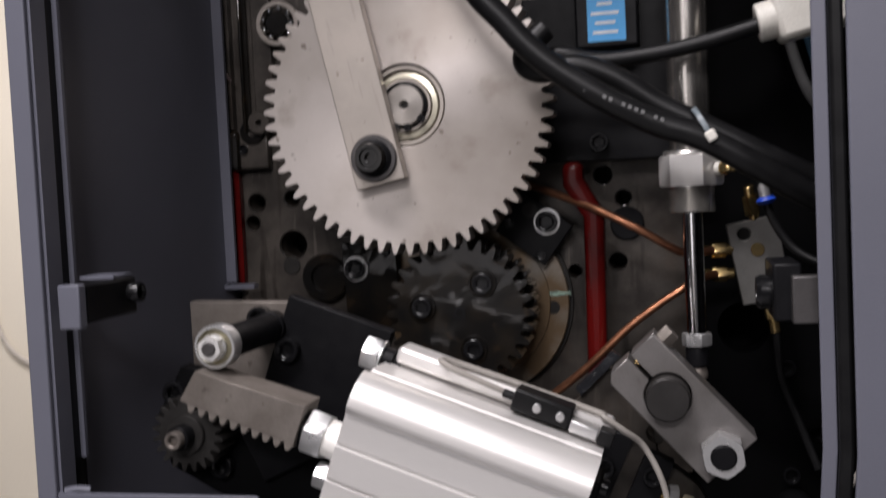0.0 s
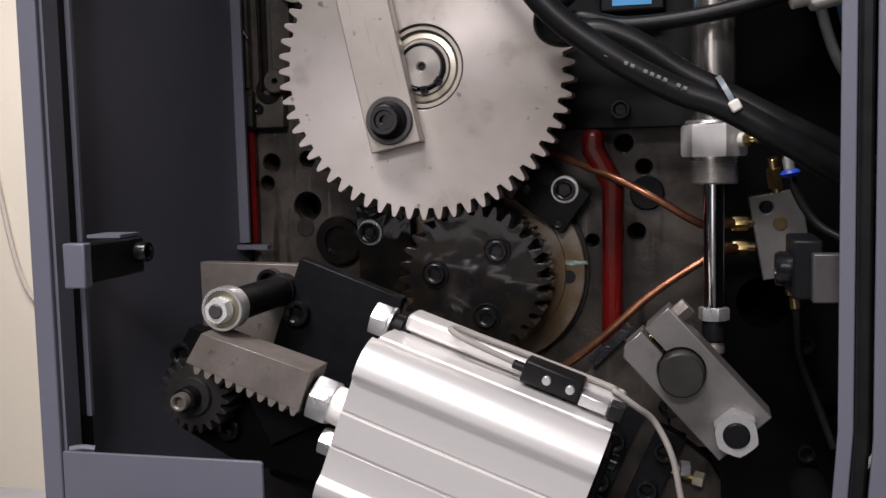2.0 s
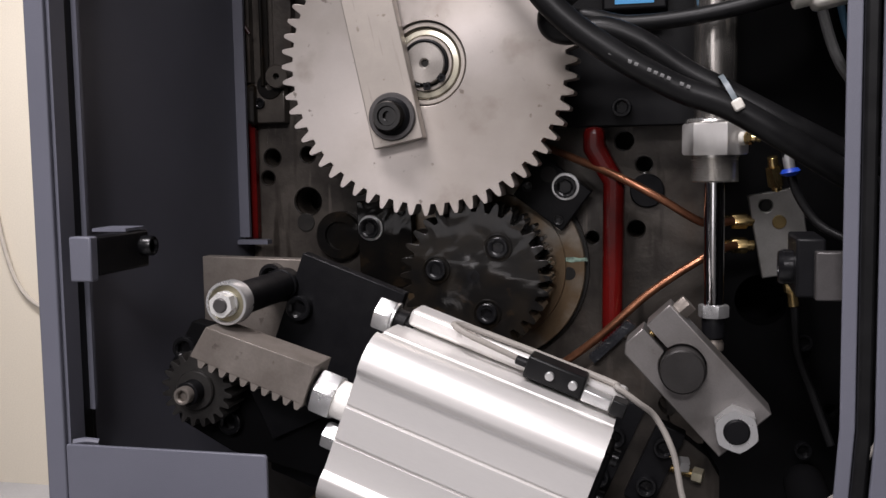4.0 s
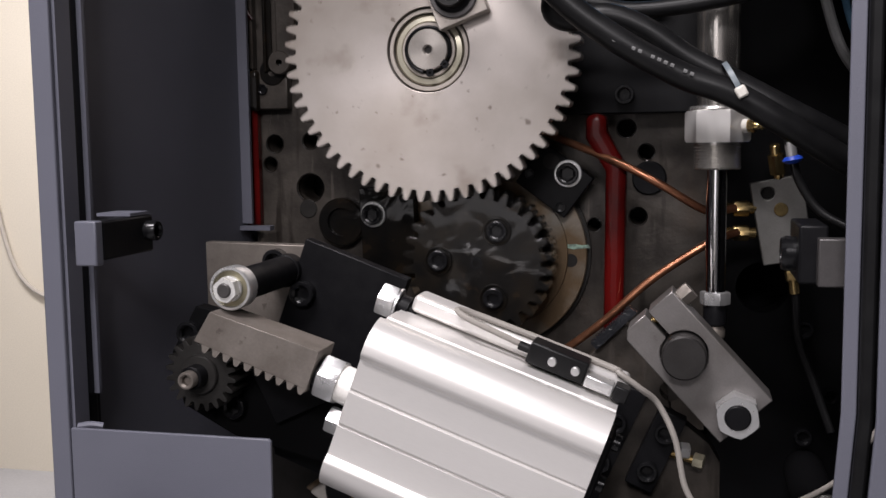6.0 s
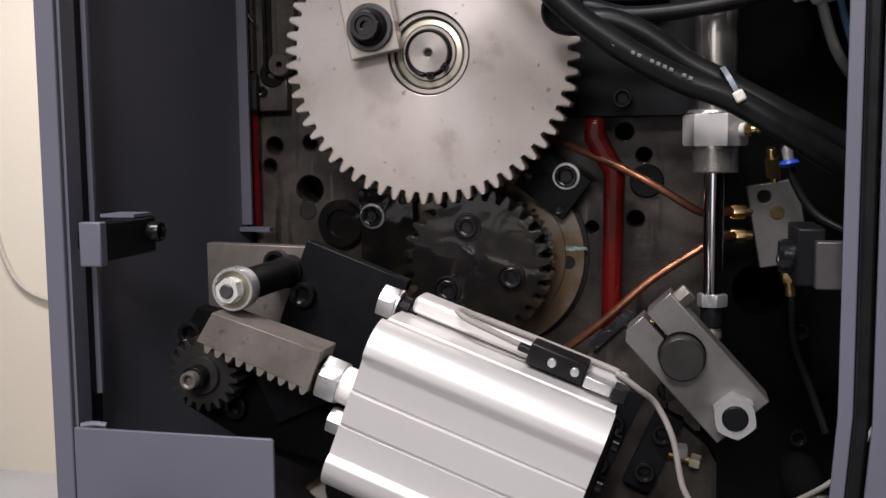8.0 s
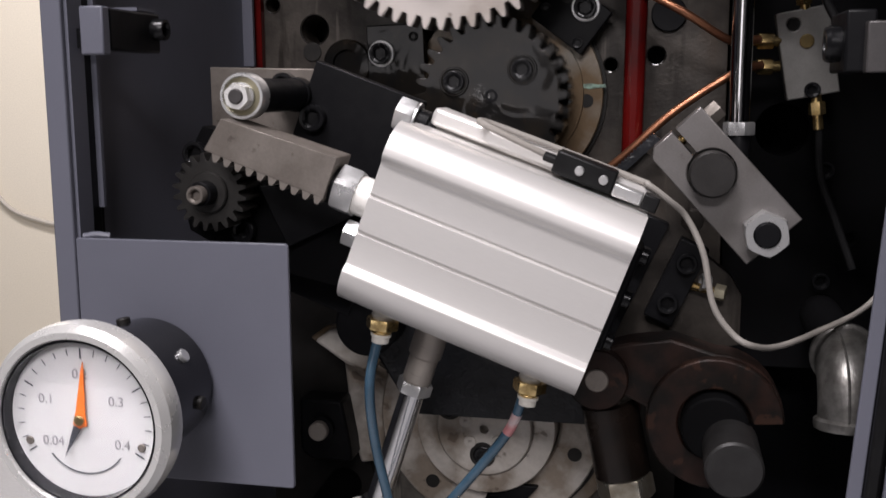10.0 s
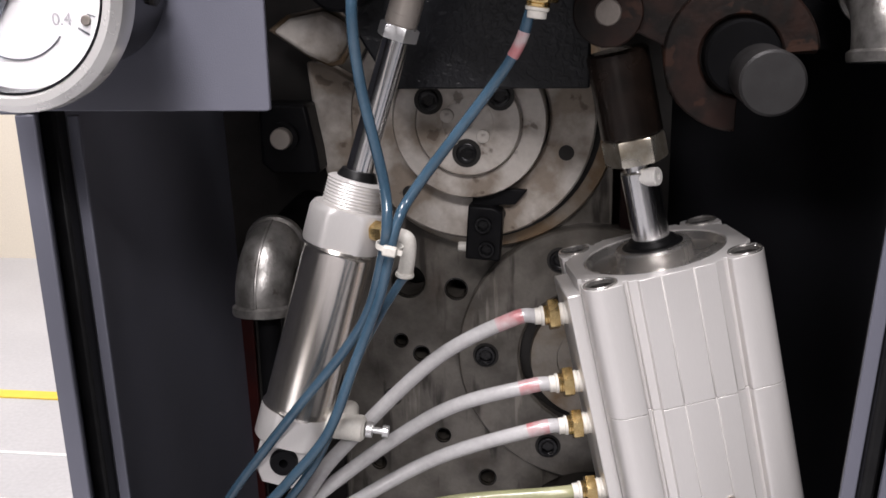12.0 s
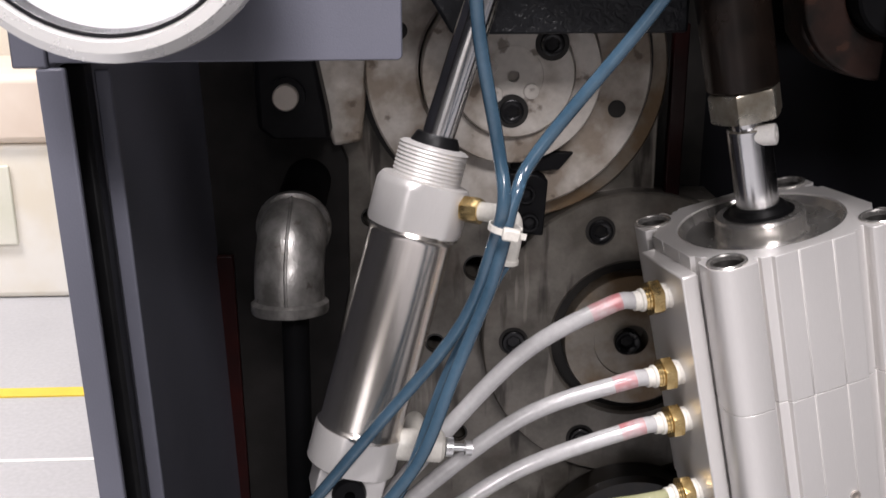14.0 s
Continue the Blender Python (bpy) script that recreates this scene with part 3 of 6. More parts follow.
# ---- pressure gauge ----
G = thing("pressure_gauge", "round pressure gauge with steel bezel and orange pointer", "pressure gauge", face(-0.190, -0.0035, 1.0125))
part("case", lathe([(0.036, 0), (0.040, 0.003), (0.0415, 0.030), (0.0445, 0.070), (0.050, 0.076)], 64), GAUGE_CASE, G, "glossy dark case")
part("bezel", lathe([(0.050, 0.070), (0.0545, 0.071), (0.0552, 0.076), (0.0545, 0.084), (0.051, 0.0885), (0.0475, 0.0885), (0.0465, 0.086), (0.0462, 0.080)], 72, close=False), BEZEL, G, "bright stainless bezel")
part("inner_ring", lathe([(0.0462, 0.0865), (0.0452, 0.0865), (0.0442, 0.078)], 72, close=False), GAUGE_CASE, G)
dial = part("dial", rod(0.0455, 0.076, 0.0785, 64), DIAL_WHITE, G, "white dial")
part("glass", rod(0.0462, 0.0845, 0.0862, 64), GLASS, G).visible_shadow = False


def on_dial(r, deg, z=0.0789):
    a = radians(90 - deg)
    return pose(r * math.cos(a), r * math.sin(a), z, 0, 0, -deg)


for i in range(41):
    deg = -120 + 6 * i
    big = i % 10 == 0
    if i % 2 == 0:
        part("scale_mark", box(0, 0, 0, 0.0009 if big else 0.0005, 0.0058 if big else 0.0038, 0.0002), PRINT, dial, m=on_dial(0.0375 if big else 0.0385, deg))


def lettering(text, size, m, mat, parent, name="lettering"):
    cu = bpy.data.curves.new(name, "FONT")
    cu.body, cu.size, cu.align_x, cu.align_y, cu.extrude = text, size, "CENTER", "CENTER", 0.0001
    tmp = new(name, cu)
    me = bpy.data.meshes.new_from_object(tmp.evaluated_get(bpy.context.evaluated_depsgraph_get()))
    bpy.data.objects.remove(tmp)
    me.materials.clear()
    me.materials.append(mat)
    ob = new(name, me)
    ob.parent, ob.matrix_local = parent, m
    return ob


for text, x, y in (("0.04", -0.0195, -0.0135), ("0.1", -0.0225, 0.0105), ("0.2", -0.001, 0.0255), ("0.3", 0.0200, 0.0110), ("0.4", 0.0225, -0.0135)):
    lettering(text, 0.0078, pose(x, y, 0.0789), SOFT_PRINT, dial, "dial_number")
arc = [(0.0265 * math.sin(radians(a)), -0.0265 * math.cos(radians(a)) - 0.0045, 0.0789) for a in range(-52, 53, 8)]
part("dial_arc", sweep(arc, 0.0004, 6), PRINT, dial)
for sx in (-0.034, 0.034):
    part("dial_screw", rod(0.0024, 0.0785, 0.0797, 14, 0.0003), DULL_STEEL, dial, m=pose(sx, -0.014, 0))
pointer = part("pointer", plate([(-0.0042, -0.003), (-0.0028, 0.004), (-0.0008, 0.028), (0.0, 0.033), (0.0008, 0.028), (0.0028, 0.004), (0.0042, -0.003), (0, -0.005)], 0.0008), ORANGE, G,
               "orange pointer", m=pose(-0.001, 0.0005, 0.0805, 0, 0, -6))
part("pointer_tail", plate([(-0.003, 0), (0.003, 0), (0.0009, -0.016), (0.0, -0.024), (-0.0009, -0.016)], 0.0007), PRINT, G, "dark pointer tail", m=pose(-0.001, 0.0005, 0.0803, 0, 0, -26))
part("pointer_boss", lathe([(0.003, 0.081), (0.003, 0.0828), (0.0022, 0.0835)], 20), BRASS, G, "brass pointer boss", m=pose(-0.001, 0.0005, 0))
# one bright screw; the other two are holes, their shade painted dark
for a, z in ((35, 0.028), (100, 0.02), (-8, 0.022)):
    part("case_screw", rod(0.0042, 0, 0.0035, 16, 0.0006), ZINC if a == 35 else BORE_SHADE, G, "bright case screw" if a == 35 else "dark case hole, its shade put into the colour", m=pose(0.0405 * math.cos(radians(a)), 0.0405 * math.sin(radians(a)), z) @ along((0, 0, 0), (math.cos(radians(a)), math.sin(radians(a)), 0)))

# ---- machine bed behind the gears ----
YB = 0.318
bed = thing("machine_bed", "oil stained grey cast iron machine bed with drilled holes", "machine bed", kind="structure")
holes = [(-0.225, 1.2828, 0.0078), (-0.230, 1.264, 0.0062), (-0.191, 1.2419, 0.0125), (0.098, 1.2921, 0.0075), (0.115, 1.2717, 0.0065), (0.1082, 1.2164, 0.0072),
         (0.0708, 1.2088, 0.0055), (0.0521, 1.1791, 0.0058), (-0.22, 1.352, 0.004), (-0.222, 1.33, 0.0035), (-0.19, 1.285, 0.007)]
part("upper_plate", plate([(-0.246, 1.03), (0.166, 1.03), (0.166, 1.62), (-0.246, 1.62)], 0.04, holes, 24), CASTING, bed, "stained grey plate with bolt holes", m=face(0, YB + 0.04, 0), bevel=0.0008)
for hx, hz, hr in holes:
    part("hole_rim", lathe([(hr - 0.0002, -0.004), (hr + 0.0014, -0.0005), (hr + 0.0012, 0.0007), (hr + 0.0002, 0.0005), (hr - 0.0002, -0.004)], 28), OILY_BLACK, bed, m=face(hx, YB, hz))
# dark sheet that gives the holes their shade
part("bore_shade_backing", box(-0.04, YB + 0.052, 1.33, 0.41, 0.004, 0.62), BORE_SHADE, bed)
# black colour stands for the unlit right end of the bed
part("side_plate", plate([(0.168, 0.95), (0.326, 0.95), (0.326, 1.62), (0.168, 1.62)], 0.03, [(0.2128, 1.1544, 0.022)], 32), BLACK_AND_SHADE, bed, "side plate coloured black for the shade at the right", m=face(0, YB + 0.045, 0))
low_holes = [(-0.046, 0.749, 0.009), (-0.078, 0.688, 0.0065), (-0.105, 0.646, 0.007), (-0.088, 0.755, 0.014), (-0.06, 0.61, 0.006), (-0.125, 0.79, 0.006), (-0.096, 0.70, 0.0055),
             (-0.02, 0.57, 0.007), (-0.12, 0.58, 0.006)]
part("lower_plate", plate([(-0.246, 0.42), (0.135, 0.42), (0.135, 0.80), (0.086, 0.80), (0.086, 1.026), (-0.246, 1.026)], 0.04, low_holes, 24), PALE_LIT_CASTING, bed, "stained grey plate with bolt holes", m=face(0, YB + 0.04, 0), bevel=0.0008)
for hx, hz, hr in low_holes:
    part("hole_rim", lathe([(hr - 0.0002, -0.004), (hr + 0.0014, -0.0005), (hr + 0.0012, 0.0007), (hr + 0.0002, 0.0005), (hr - 0.0002, -0.004)], 28), OILY_BLACK, bed, m=face(hx, YB, hz))
# the same painted shade behind the lower holes
part("bore_shade_backing", box(-0.055, YB + 0.052, 0.72, 0.38, 0.004, 0.6), BORE_SHADE, bed)
# plate added only to keep this corner of the bed dark
part("corner_dark_plate", plate([(-0.246, 0.42), (-0.150, 0.42), (-0.150, 0.70), (-0.142, 0.735), (-0.140, 0.835), (-0.166, 0.905), (-0.150, 0.94), (-0.150, 1.02), (-0.246, 1.02)], 0.008), DARK_STEEL, bed, "dark plate added over the bed's corner", m=face(0, YB - 0.0005, 0), bevel=0.001)
part("hole_plug", rod(0.0145, 0, 0.004, 32, 0.001), BLACK_STEEL, bed, "black plug", m=face(0.1176, YB, 1.2496))

rail_pts = [(0.0685, 1.3035), (0.0685, 1.284), (0.0845, 1.257), (0.0825, 1.06), (0.0985, 1.06), (0.1015, 1.261), (0.0855, 1.290), (0.0855, 1.3035)]
rail = thing("red_guard_strip", "glossy red painted guard strip bent outwards", "guard strip", face(0, 0.285, 0))
part("strip", plate(rail_pts, 0.026), RED, rail, bevel=0.0062)
rail = thing("red_guard_strip", "dark red painted strip beside the cabinet wall", "guard strip", face(-0.2465, 0.317, 0))
part("strip", plate([(-0.007, 1.207), (0.0085, 1.207), (0.0085, 1.315), (-0.007, 1.315)], 0.008), RED, rail, bevel=0.001)

rail = thing("red_guard_strip", "dark red painted strip low on the machine bed", "guard strip", face(-0.2325, 0.309, 0))
part("strip", plate([(-0.0065, 0.45), (0.0065, 0.45), (0.0065, 0.766), (-0.0065, 0.766)], 0.006), DARK_RED, rail, bevel=0.001)

rail = thing("red_guard_strip", "dark red painted strip behind the piston rod", "guard strip", face(0.0975, 0.318, 0))
part("strip", plate([(-0.0055, 0.795), (0.0055, 0.795), (0.0055, 0.93), (-0.0055, 0.93)], 0.008), DARK_RED, rail, bevel=0.001)

# stained ring round the driven gear
hub_ring = thing("bearing_ring", "oil stained steel bearing ring behind the driven gear", "bearing ring", face(-0.016, YB, 1.184))
part("groove", lathe([(0.070, 0), (0.0845, 0), (0.0845, 0.006), (0.070, 0.006)], 72), BORE_SHADE, hub_ring, "dark groove")
part("ring_body", lathe([(0.02, 0.0), (0.082, 0.0), (0.082, 0.014), (0.0812, 0.015), (0.066, 0.015), (0.0655, 0.018), (0.02, 0.018)], 72), RING_STEEL, hub_ring)
part("stop_hole", rod(0.0058, 0.0145, 0.0156, 24), BORE_SHADE, hub_ring, "dark blind hole", m=pose(0.068, -0.005, 0))
mark = thing("paint_mark", "pale green paint marker stroke on the bed", "paint mark", face(0.0585, YB - 0.0155, 1.191))
part("stroke", plate([(-0.010, -0.001), (-0.004, -0.0022), (0.002, -0.0015), (0.010, -0.001), (0.009, 0.002), (0.003, 0.0015), (-0.003, 0.0024), (-0.009, 0.002)], 0.0004), GREEN_MARK, mark)

lock = thing("bearing_lock_plate", "black square lock plate with screws over the bearing ring", "lock plate", face(0.0395, YB - 0.016, 1.249, -37))
part("plate_body", plate([(-0.026, -0.021), (0.026, -0.021), (0.026, 0.021), (-0.026, 0.021)], 0.012), BLACK_STEEL, lock, bevel=0.001)
part("small_screw", socket_bolt(0.0045, 0.002), SCREW_BLACK, lock, m=pose(0.018, -0.015, 0.012))
part("small_screw", socket_bolt(0.0045, 0.002), SCREW_BLACK, lock, m=pose(-0.02, -0.008, 0.012))
part("counterbore", rod(0.0068, 0.0115, 0.0123, 24), BORE_SHADE, lock, m=pose(-0.012, 0.011, 0))
screw(face(0.0512, YB - 0.028, 1.2545), 0.0094, 0.006, washer=0.0118, label="black socket screw on a bright washer")
lock = thing("bearing_lock_plate", "oily black lock plate with screws over the bearing ring", "lock plate", face(-0.108, YB - 0.016, 1.216, 2))
part("plate_body", plate([(-0.026, -0.05), (0.024, -0.05), (0.024, 0.028), (-0.026, 0.028)], 0.012), OILY_BLACK, lock, bevel=0.001)
part("small_screw", socket_bolt(0.004, 0.002), SCREW_BLACK, lock, m=pose(0.015, 0.017, 0.012))
screw(face(-0.1215, YB - 0.028, 1.2195), 0.0092, 0.006, washer=0.0115, label="oily socket screw on a bright washer")
part("hole_plug", rod(0.0085, 0, 0.0012, 24, 0.0004), BORE_SHADE, bed, "dark plugged hole", m=face(-0.1935, YB, 1.2225))
boss = thing("round_boss", "oily black round boss on the bed", "boss", face(-0.158, YB, 1.211))
part("boss_body", lathe([(0.022, 0), (0.022, 0.010), (0.0205, 0.012), (0.013, 0.012), (0.0125, 0.008)], 40), OILY_BLACK, boss)
rib = thing("guide_block", "oily black guide block with a rounded slot", "guide block", face(-0.2373, 0.312, 1.3317))
part("block_body", plate([(-0.0042, -0.0189), (0.0042, -0.0189), (0.0042, 0.0189), (-0.0042, 0.0189)], 0.012), OILY_BLACK, rib, bevel=0.004)
part("slot_face", box(0.0012, -0.002, 0.0122, 0.0035, 0.0271, 0.0006), DARK_STEEL, rib, "dull slot face", bevel=0.0002)
stop = thing("stop_block", "dull steel stop block with a small screw on the bed", "stop block", face(-0.2210, 0.317, 1.3317))
part("block_body", box(0, 0, 0.0055, 0.0291, 0.0346, 0.011), CASTING, stop, bevel=0.0012)
part("small_screw", socket_bolt(0.0048, 0.003), SCREW_BLACK, stop, m=pose(-0.0093, 0.0009, 0.011))
post = thing("guide_post", "black oily guide post on the machine bed", "guide post", face(-0.2263, 0.316, 1.4320))
part("post_body", box(0, 0, 0.007, 0.0038, 0.1693, 0.014), OILY_BLACK, post, bevel=0.003)
part("post_foot", lathe([(0.004, 0), (0.0125, 0), (0.0125, 0.010), (0.0115, 0.011), (0.004, 0.011)], 36), OILY_BLACK, post, "round post foot", m=pose(0.0058, -0.0838, 0.0))
cover = thing("cover_strip", "stained grey cover strip with a hole beside the wall", "cover strip", face(-0.2457, 0.317, 1.4360))
part("strip_body", plate([(-0.0054, -0.0840), (0.0054, -0.0840), (0.0054, 0.0840), (-0.0054, 0.0840)], 0.008, [(-0.0038, -0.0617, 0.0046)], 24), CASTING, cover, bevel=0.0008)
part("hole_back", rod(0.0044, 0.001, 0.003, 18), BORE_SHADE, cover, m=pose(-0.0038, -0.0617, 0))
wire = thing("red_wire", "thin dark red wire bent along the cover strip", "wire")
part("sheath", sweep([(-0.2469, 0.304, 1.4844), (-0.2481, 0.304, 1.4449), (-0.2481, 0.304, 1.4250), (-0.2447, 0.304, 1.4073), (-0.2376, 0.304, 1.3953)], 0.0016, 8), DARK_RED, wire)
hang = thing("side_bracket", "dark stained bracket plate on the machine bed", "bracket", face(-0.2079, 0.317, 1.4396))
part("bracket_body", box(0, 0, 0.0045, 0.0191, 0.1545, 0.009), CASTING, hang, bevel=0.0012)
stud = thing("round_boss", "small oil stained boss beside the big gear", "boss", face(-0.2103, 0.310, 1.3558))
part("boss_body", lathe([(0.003, 0), (0.0108, 0), (0.0108, 0.012), (0.0098, 0.0132), (0.003, 0.0132)], 36), CASTING, stud)
ub = thing("ball_bearing", "small open ball bearing in the machine bed", "bearing", face(-0.1871, YB - 0.013, 1.4442))
part("outer_ring", lathe([(0.0162, 0), (0.0200, 0), (0.0200, 0.008), (0.0162, 0.008)], 40), STEEL, ub)
part("inner_ring", lathe([(0.0, 0), (0.011, 0), (0.011, 0.008), (0.0, 0.008)], 32), OILY_BLACK, ub)
for i in range(9):
    a = 2 * math.pi * i / 9
    bm = bmesh.new()
    bmesh.ops.create_uvsphere(bm, u_segments=10, v_segments=6, radius=0.0028)
    part("ball", bm, CHROME, ub, m=pose(0.0138 * math.cos(a), 0.0138 * math.sin(a), 0.006))

# black gearbox block above the bed, with its screw
gbx = thing("gearbox_block", "matt black steel block above the machine bed", "gearbox", face(0.112, 0.29, 1.304))
part("block_body", plate([(-0.075, 0), (0.058, 0), (0.058, 0.14), (-0.075, 0.14)], 0.02), BLACK_STEEL, gbx, bevel=0.0012, m=pose(0, 0, -0.02))
screw(face(0.098, 0.290, 1.3195), 0.0082, 0.006, label="black socket screw in a counterbore")

# blue labelled relay above
rel = thing("relay_module", "black relay module with a blue label", "relay", face(0.1105, 0.25, 1.4185))
part("relay_body", box(0, 0.012, -0.012, 0.05, 0.075, 0.03), BLACK_STEEL, rel, bevel=0.002)
part("blue_label", box(0.0, 0.004, 0.0036, 0.030, 0.050, 0.0006), LABEL_BLUE, rel, "bright blue label")
for i, w in enumerate((0.020, 0.016, 0.022, 0.012, 0.018)):
    part("print_bar", box(-0.001, -0.014 + i * 0.0075, 0.0042, w, 0.0022, 0.0003), LABEL_WHITE, rel, "white print")

# ---- big gear, driven gear and connecting rod ----
GC = Vector((-0.0507, 0.0, 1.355))
DC = Vector((-0.0163, 0.0, 1.1842))
YG = 0.216
PIN = 0.0474
MESH = math.atan2(DC.z - GC.z, DC.x - GC.x)

big_gear = thing("spur_gear", "large bright turned steel spur gear", "gear", face(GC.x, YG, GC.z))
part("gear_body", plate(gear_outline(60, 0.1205, 0.1113, MESH), 0.022, [(0, 0, 0.0335)], 64), GEAR_STEEL, big_gear, "bright steel gear wheel", m=pose(0, 0, -0.022), bevel=0.0004, smooth=25)
STRAW = material("straw_tinted_steel", (0.72, 0.68, 0.56), 0.32, 0.6, (0.64, 0.6, 0.46), 40, 0.4, 0)
part("bearing_gap", lathe([(0.0160, -0.020), (0.0336, -0.020), (0.0336, -0.0085), (0.0160, -0.0085)], 64), BORE_SHADE, big_gear, "dark gap")
part("bearing_outer_ring", lathe([(0.0288, -0.012), (0.0322, -0.012), (0.0322, -0.0028), (0.0317, -0.0022), (0.0293, -0.0022), (0.0288, -0.0028)], 64), STEEL, big_gear, "steel bearing outer ring")
part("seal_lip", lathe([(0.0268, -0.012), (0.0280, -0.012), (0.0280, -0.0050), (0.0274, -0.0044), (0.0268, -0.0050)], 64), material("brown_seal_lip", (0.20, 0.175, 0.13), 0.4, 0.5), big_gear, "brownish seal lip")
part("bearing_shield", lathe([(0.0222, -0.010), (0.0266, -0.010), (0.0266, -0.0046), (0.0228, -0.0038), (0.0222, -0.0046)], 64), STRAW, big_gear, "straw coloured bearing shield")
shaft = thing("gear_shaft", "fixed grey shaft end with a black retaining ring in the gear", "shaft", face(GC.x, YG, GC.z))
part("bearing_inner_ring", lathe([(0.0188, -0.012), (0.0216, -0.012), (0.0216, -0.0030), (0.0211, -0.0024), (0.0193, -0.0024), (0.0188, -0.0030)], 56), STEEL, shaft, "steel bearing inner ring")
part("shaft_end", lathe([(0.0030, -0.03), (0.0163, -0.03), (0.0163, 0.0005), (0.0155, 0.0014), (0.0042, 0.0014), (0.0030, 0.0002)], 56), turned(material("turned_shaft_end", (0.36, 0.335, 0.31), 0.38, 0.7, (0.31, 0.285, 0.26), 40, 0.5, 0), 1600, 0.06), shaft, "turned shaft end with a centre hole")
part("centre_hole", rod(0.0034, -0.006, -0.0025, 16), BORE_SHADE, shaft)
clip_pts = [(0.0178 * math.cos(radians(a)), 0.0178 * math.sin(radians(a)), 0.0) for a in range(-20, 257, 12)]
part("retaining_ring", sweep(clip_pts, 0.0013, 8, steps=2), BLACK_STEEL, shaft, "black retaining ring", m=pose(0, 0, 0.0002))
for a in (-40, -84):
    part("ring_lug", plate([(-0.0026, -0.0030), (0.0026, -0.0030), (0.0030, 0.0016), (0.0016, 0.0030), (-0.0016, 0.0030), (-0.0030, 0.0016)], 0.0014, [(0, 0, 0.0011)], 14), BLACK_STEEL, shaft, "drilled ring lug",
         m=pose(0.0182 * math.cos(radians(a)), 0.0182 * math.sin(radians(a)), 0.0010, 0, 0, a - 90))
REST = -90 - 28.5
pin_at = (PIN * math.cos(radians(REST)), PIN * math.sin(radians(REST)))
part("crank_pin", rod(0.010, -0.004, 0.018, 28), STEEL, big_gear, m=pose(*pin_at, 0))
pin_washer = part("pin_washer", lathe([(0.006, 0.0155), (0.0188, 0.0155), (0.0188, 0.0182), (0.0180, 0.019), (0.006, 0.019)], 48), WASHER_DARK, big_gear, "thick dark washer", m=pose(*pin_at, 0))
part("pin_bolt_flange", lathe([(0.004, 0.019), (0.0150, 0.019), (0.0150, 0.0205), (0.0125, 0.0225), (0.004, 0.0225)], 40), BLACK_STEEL, big_gear, m=pose(*pin_at, 0), owner=pin_washer)
part("pin_bolt_head", lathe([(0.0118, 0.0225), (0.0118, 0.0305), (0.0108, 0.0320), (0.0078, 0.0320), (0.0070, 0.0300), (0.0040, 0.0300), (0.0036, 0.0260)], 40), OILY_BLACK, big_gear, "oily round cap screw head", m=pose(*pin_at, 0), owner=pin_washer)

driven = thing("spur_gear", "oily black driven spur gear with three screws", "gear", face(DC.x, YG + 0.013, DC.z))
part("gear_body", plate(gear_outline(30, 0.0618, 0.0528, MESH + math.pi + math.pi / 30), 0.030, [], 24), OILY_BLACK, driven, "black gear wheel wet with oil", m=pose(0, 0, -0.030), bevel=0.0006, smooth=25)
part("rear_gear_body", plate(gear_outline(30, 0.0600, 0.0522, MESH + math.pi), 0.022, [], 24), OILY_BLACK, driven, "second toothed ring", m=pose(0, 0, -0.054), bevel=0.0005, smooth=25)
for a in (50, -70, 170):
    x, y = 0.0315 * math.cos(radians(a)), 0.0315 * math.sin(radians(a))
    bore = part("counterbore", lathe([(0.0094, -0.001), (0.0118, -0.001), (0.0118, 0.0003), (0.0111, 0.0013), (0.0103, 0.0013), (0.0094, 0.0002)], 36), OILY_BLACK, driven, m=pose(x, y, 0))
    part("screw_head", socket_bolt(0.0083, 0.004), SCREW_BLACK, driven, "oily socket screw", m=pose(x, y, 0), owner=bore)
part("jack_hole", lathe([(0.0030, 0), (0.0050, 0), (0.0050, 0.0006), (0.0030, 0.0006)], 24), BLACK_STEEL, driven, "small threaded hole")

con_rod = thing("connecting_rod", "flat bright steel connecting rod on the gear's crank pin", "connecting rod", face(GC.x, YG - 0.003, GC.z))
part("rod_body", plate([(-0.0208, -0.0215), (0.0204, -0.0215), (0.0204, 0.60), (-0.0208, 0.60)], 0.0125, [(0, 0, 0.0102)], 32), STEEL, con_rod, "flat ground steel bar", bevel=0.0008)

# ---- rack, pinion and guide roller ----
U = -20.6
CA = Vector((0.016, 0.070, 1.0905))
TU = radians(U)


def uv(u, v):
    """A point of the tilted cylinder's plane: u along its axis to the right, v across it upwards."""
    return CA.x + u * math.cos(TU) - v * math.sin(TU), CA.z + u * math.sin(TU) + v * math.cos(TU)


mount = thing("cylinder_mounting_plate", "black steel mounting plate behind the air cylinder", "mounting plate", face(-0.131, 0.160, 1.211, U))
part("plate_body", plate([(0, 0), (0.0855, 0), (0.0855, -0.17), (0.03, -0.17), (0, -0.082)], 0.012), BLACK_STEEL, mount, bevel=0.001)
screw(face(-0.1335, 0.148, 1.1695), 0.0098, 0.008)
backp = thing("roller_bracket", "grey milled steel roller bracket plate", "bracket", face(-0.218, 0.168, 1.207))
part("plate_body", plate([(0, 0), (0.0845, -0.002), (0.06, -0.105), (0.036, -0.125), (0.0, -0.07)], 0.012), DULL_STEEL, backp, bevel=0.0008)
low = thing("pinion_bracket", "dark steel pinion bracket plate", "bracket", face(-0.190, 0.112, 1.12, U))
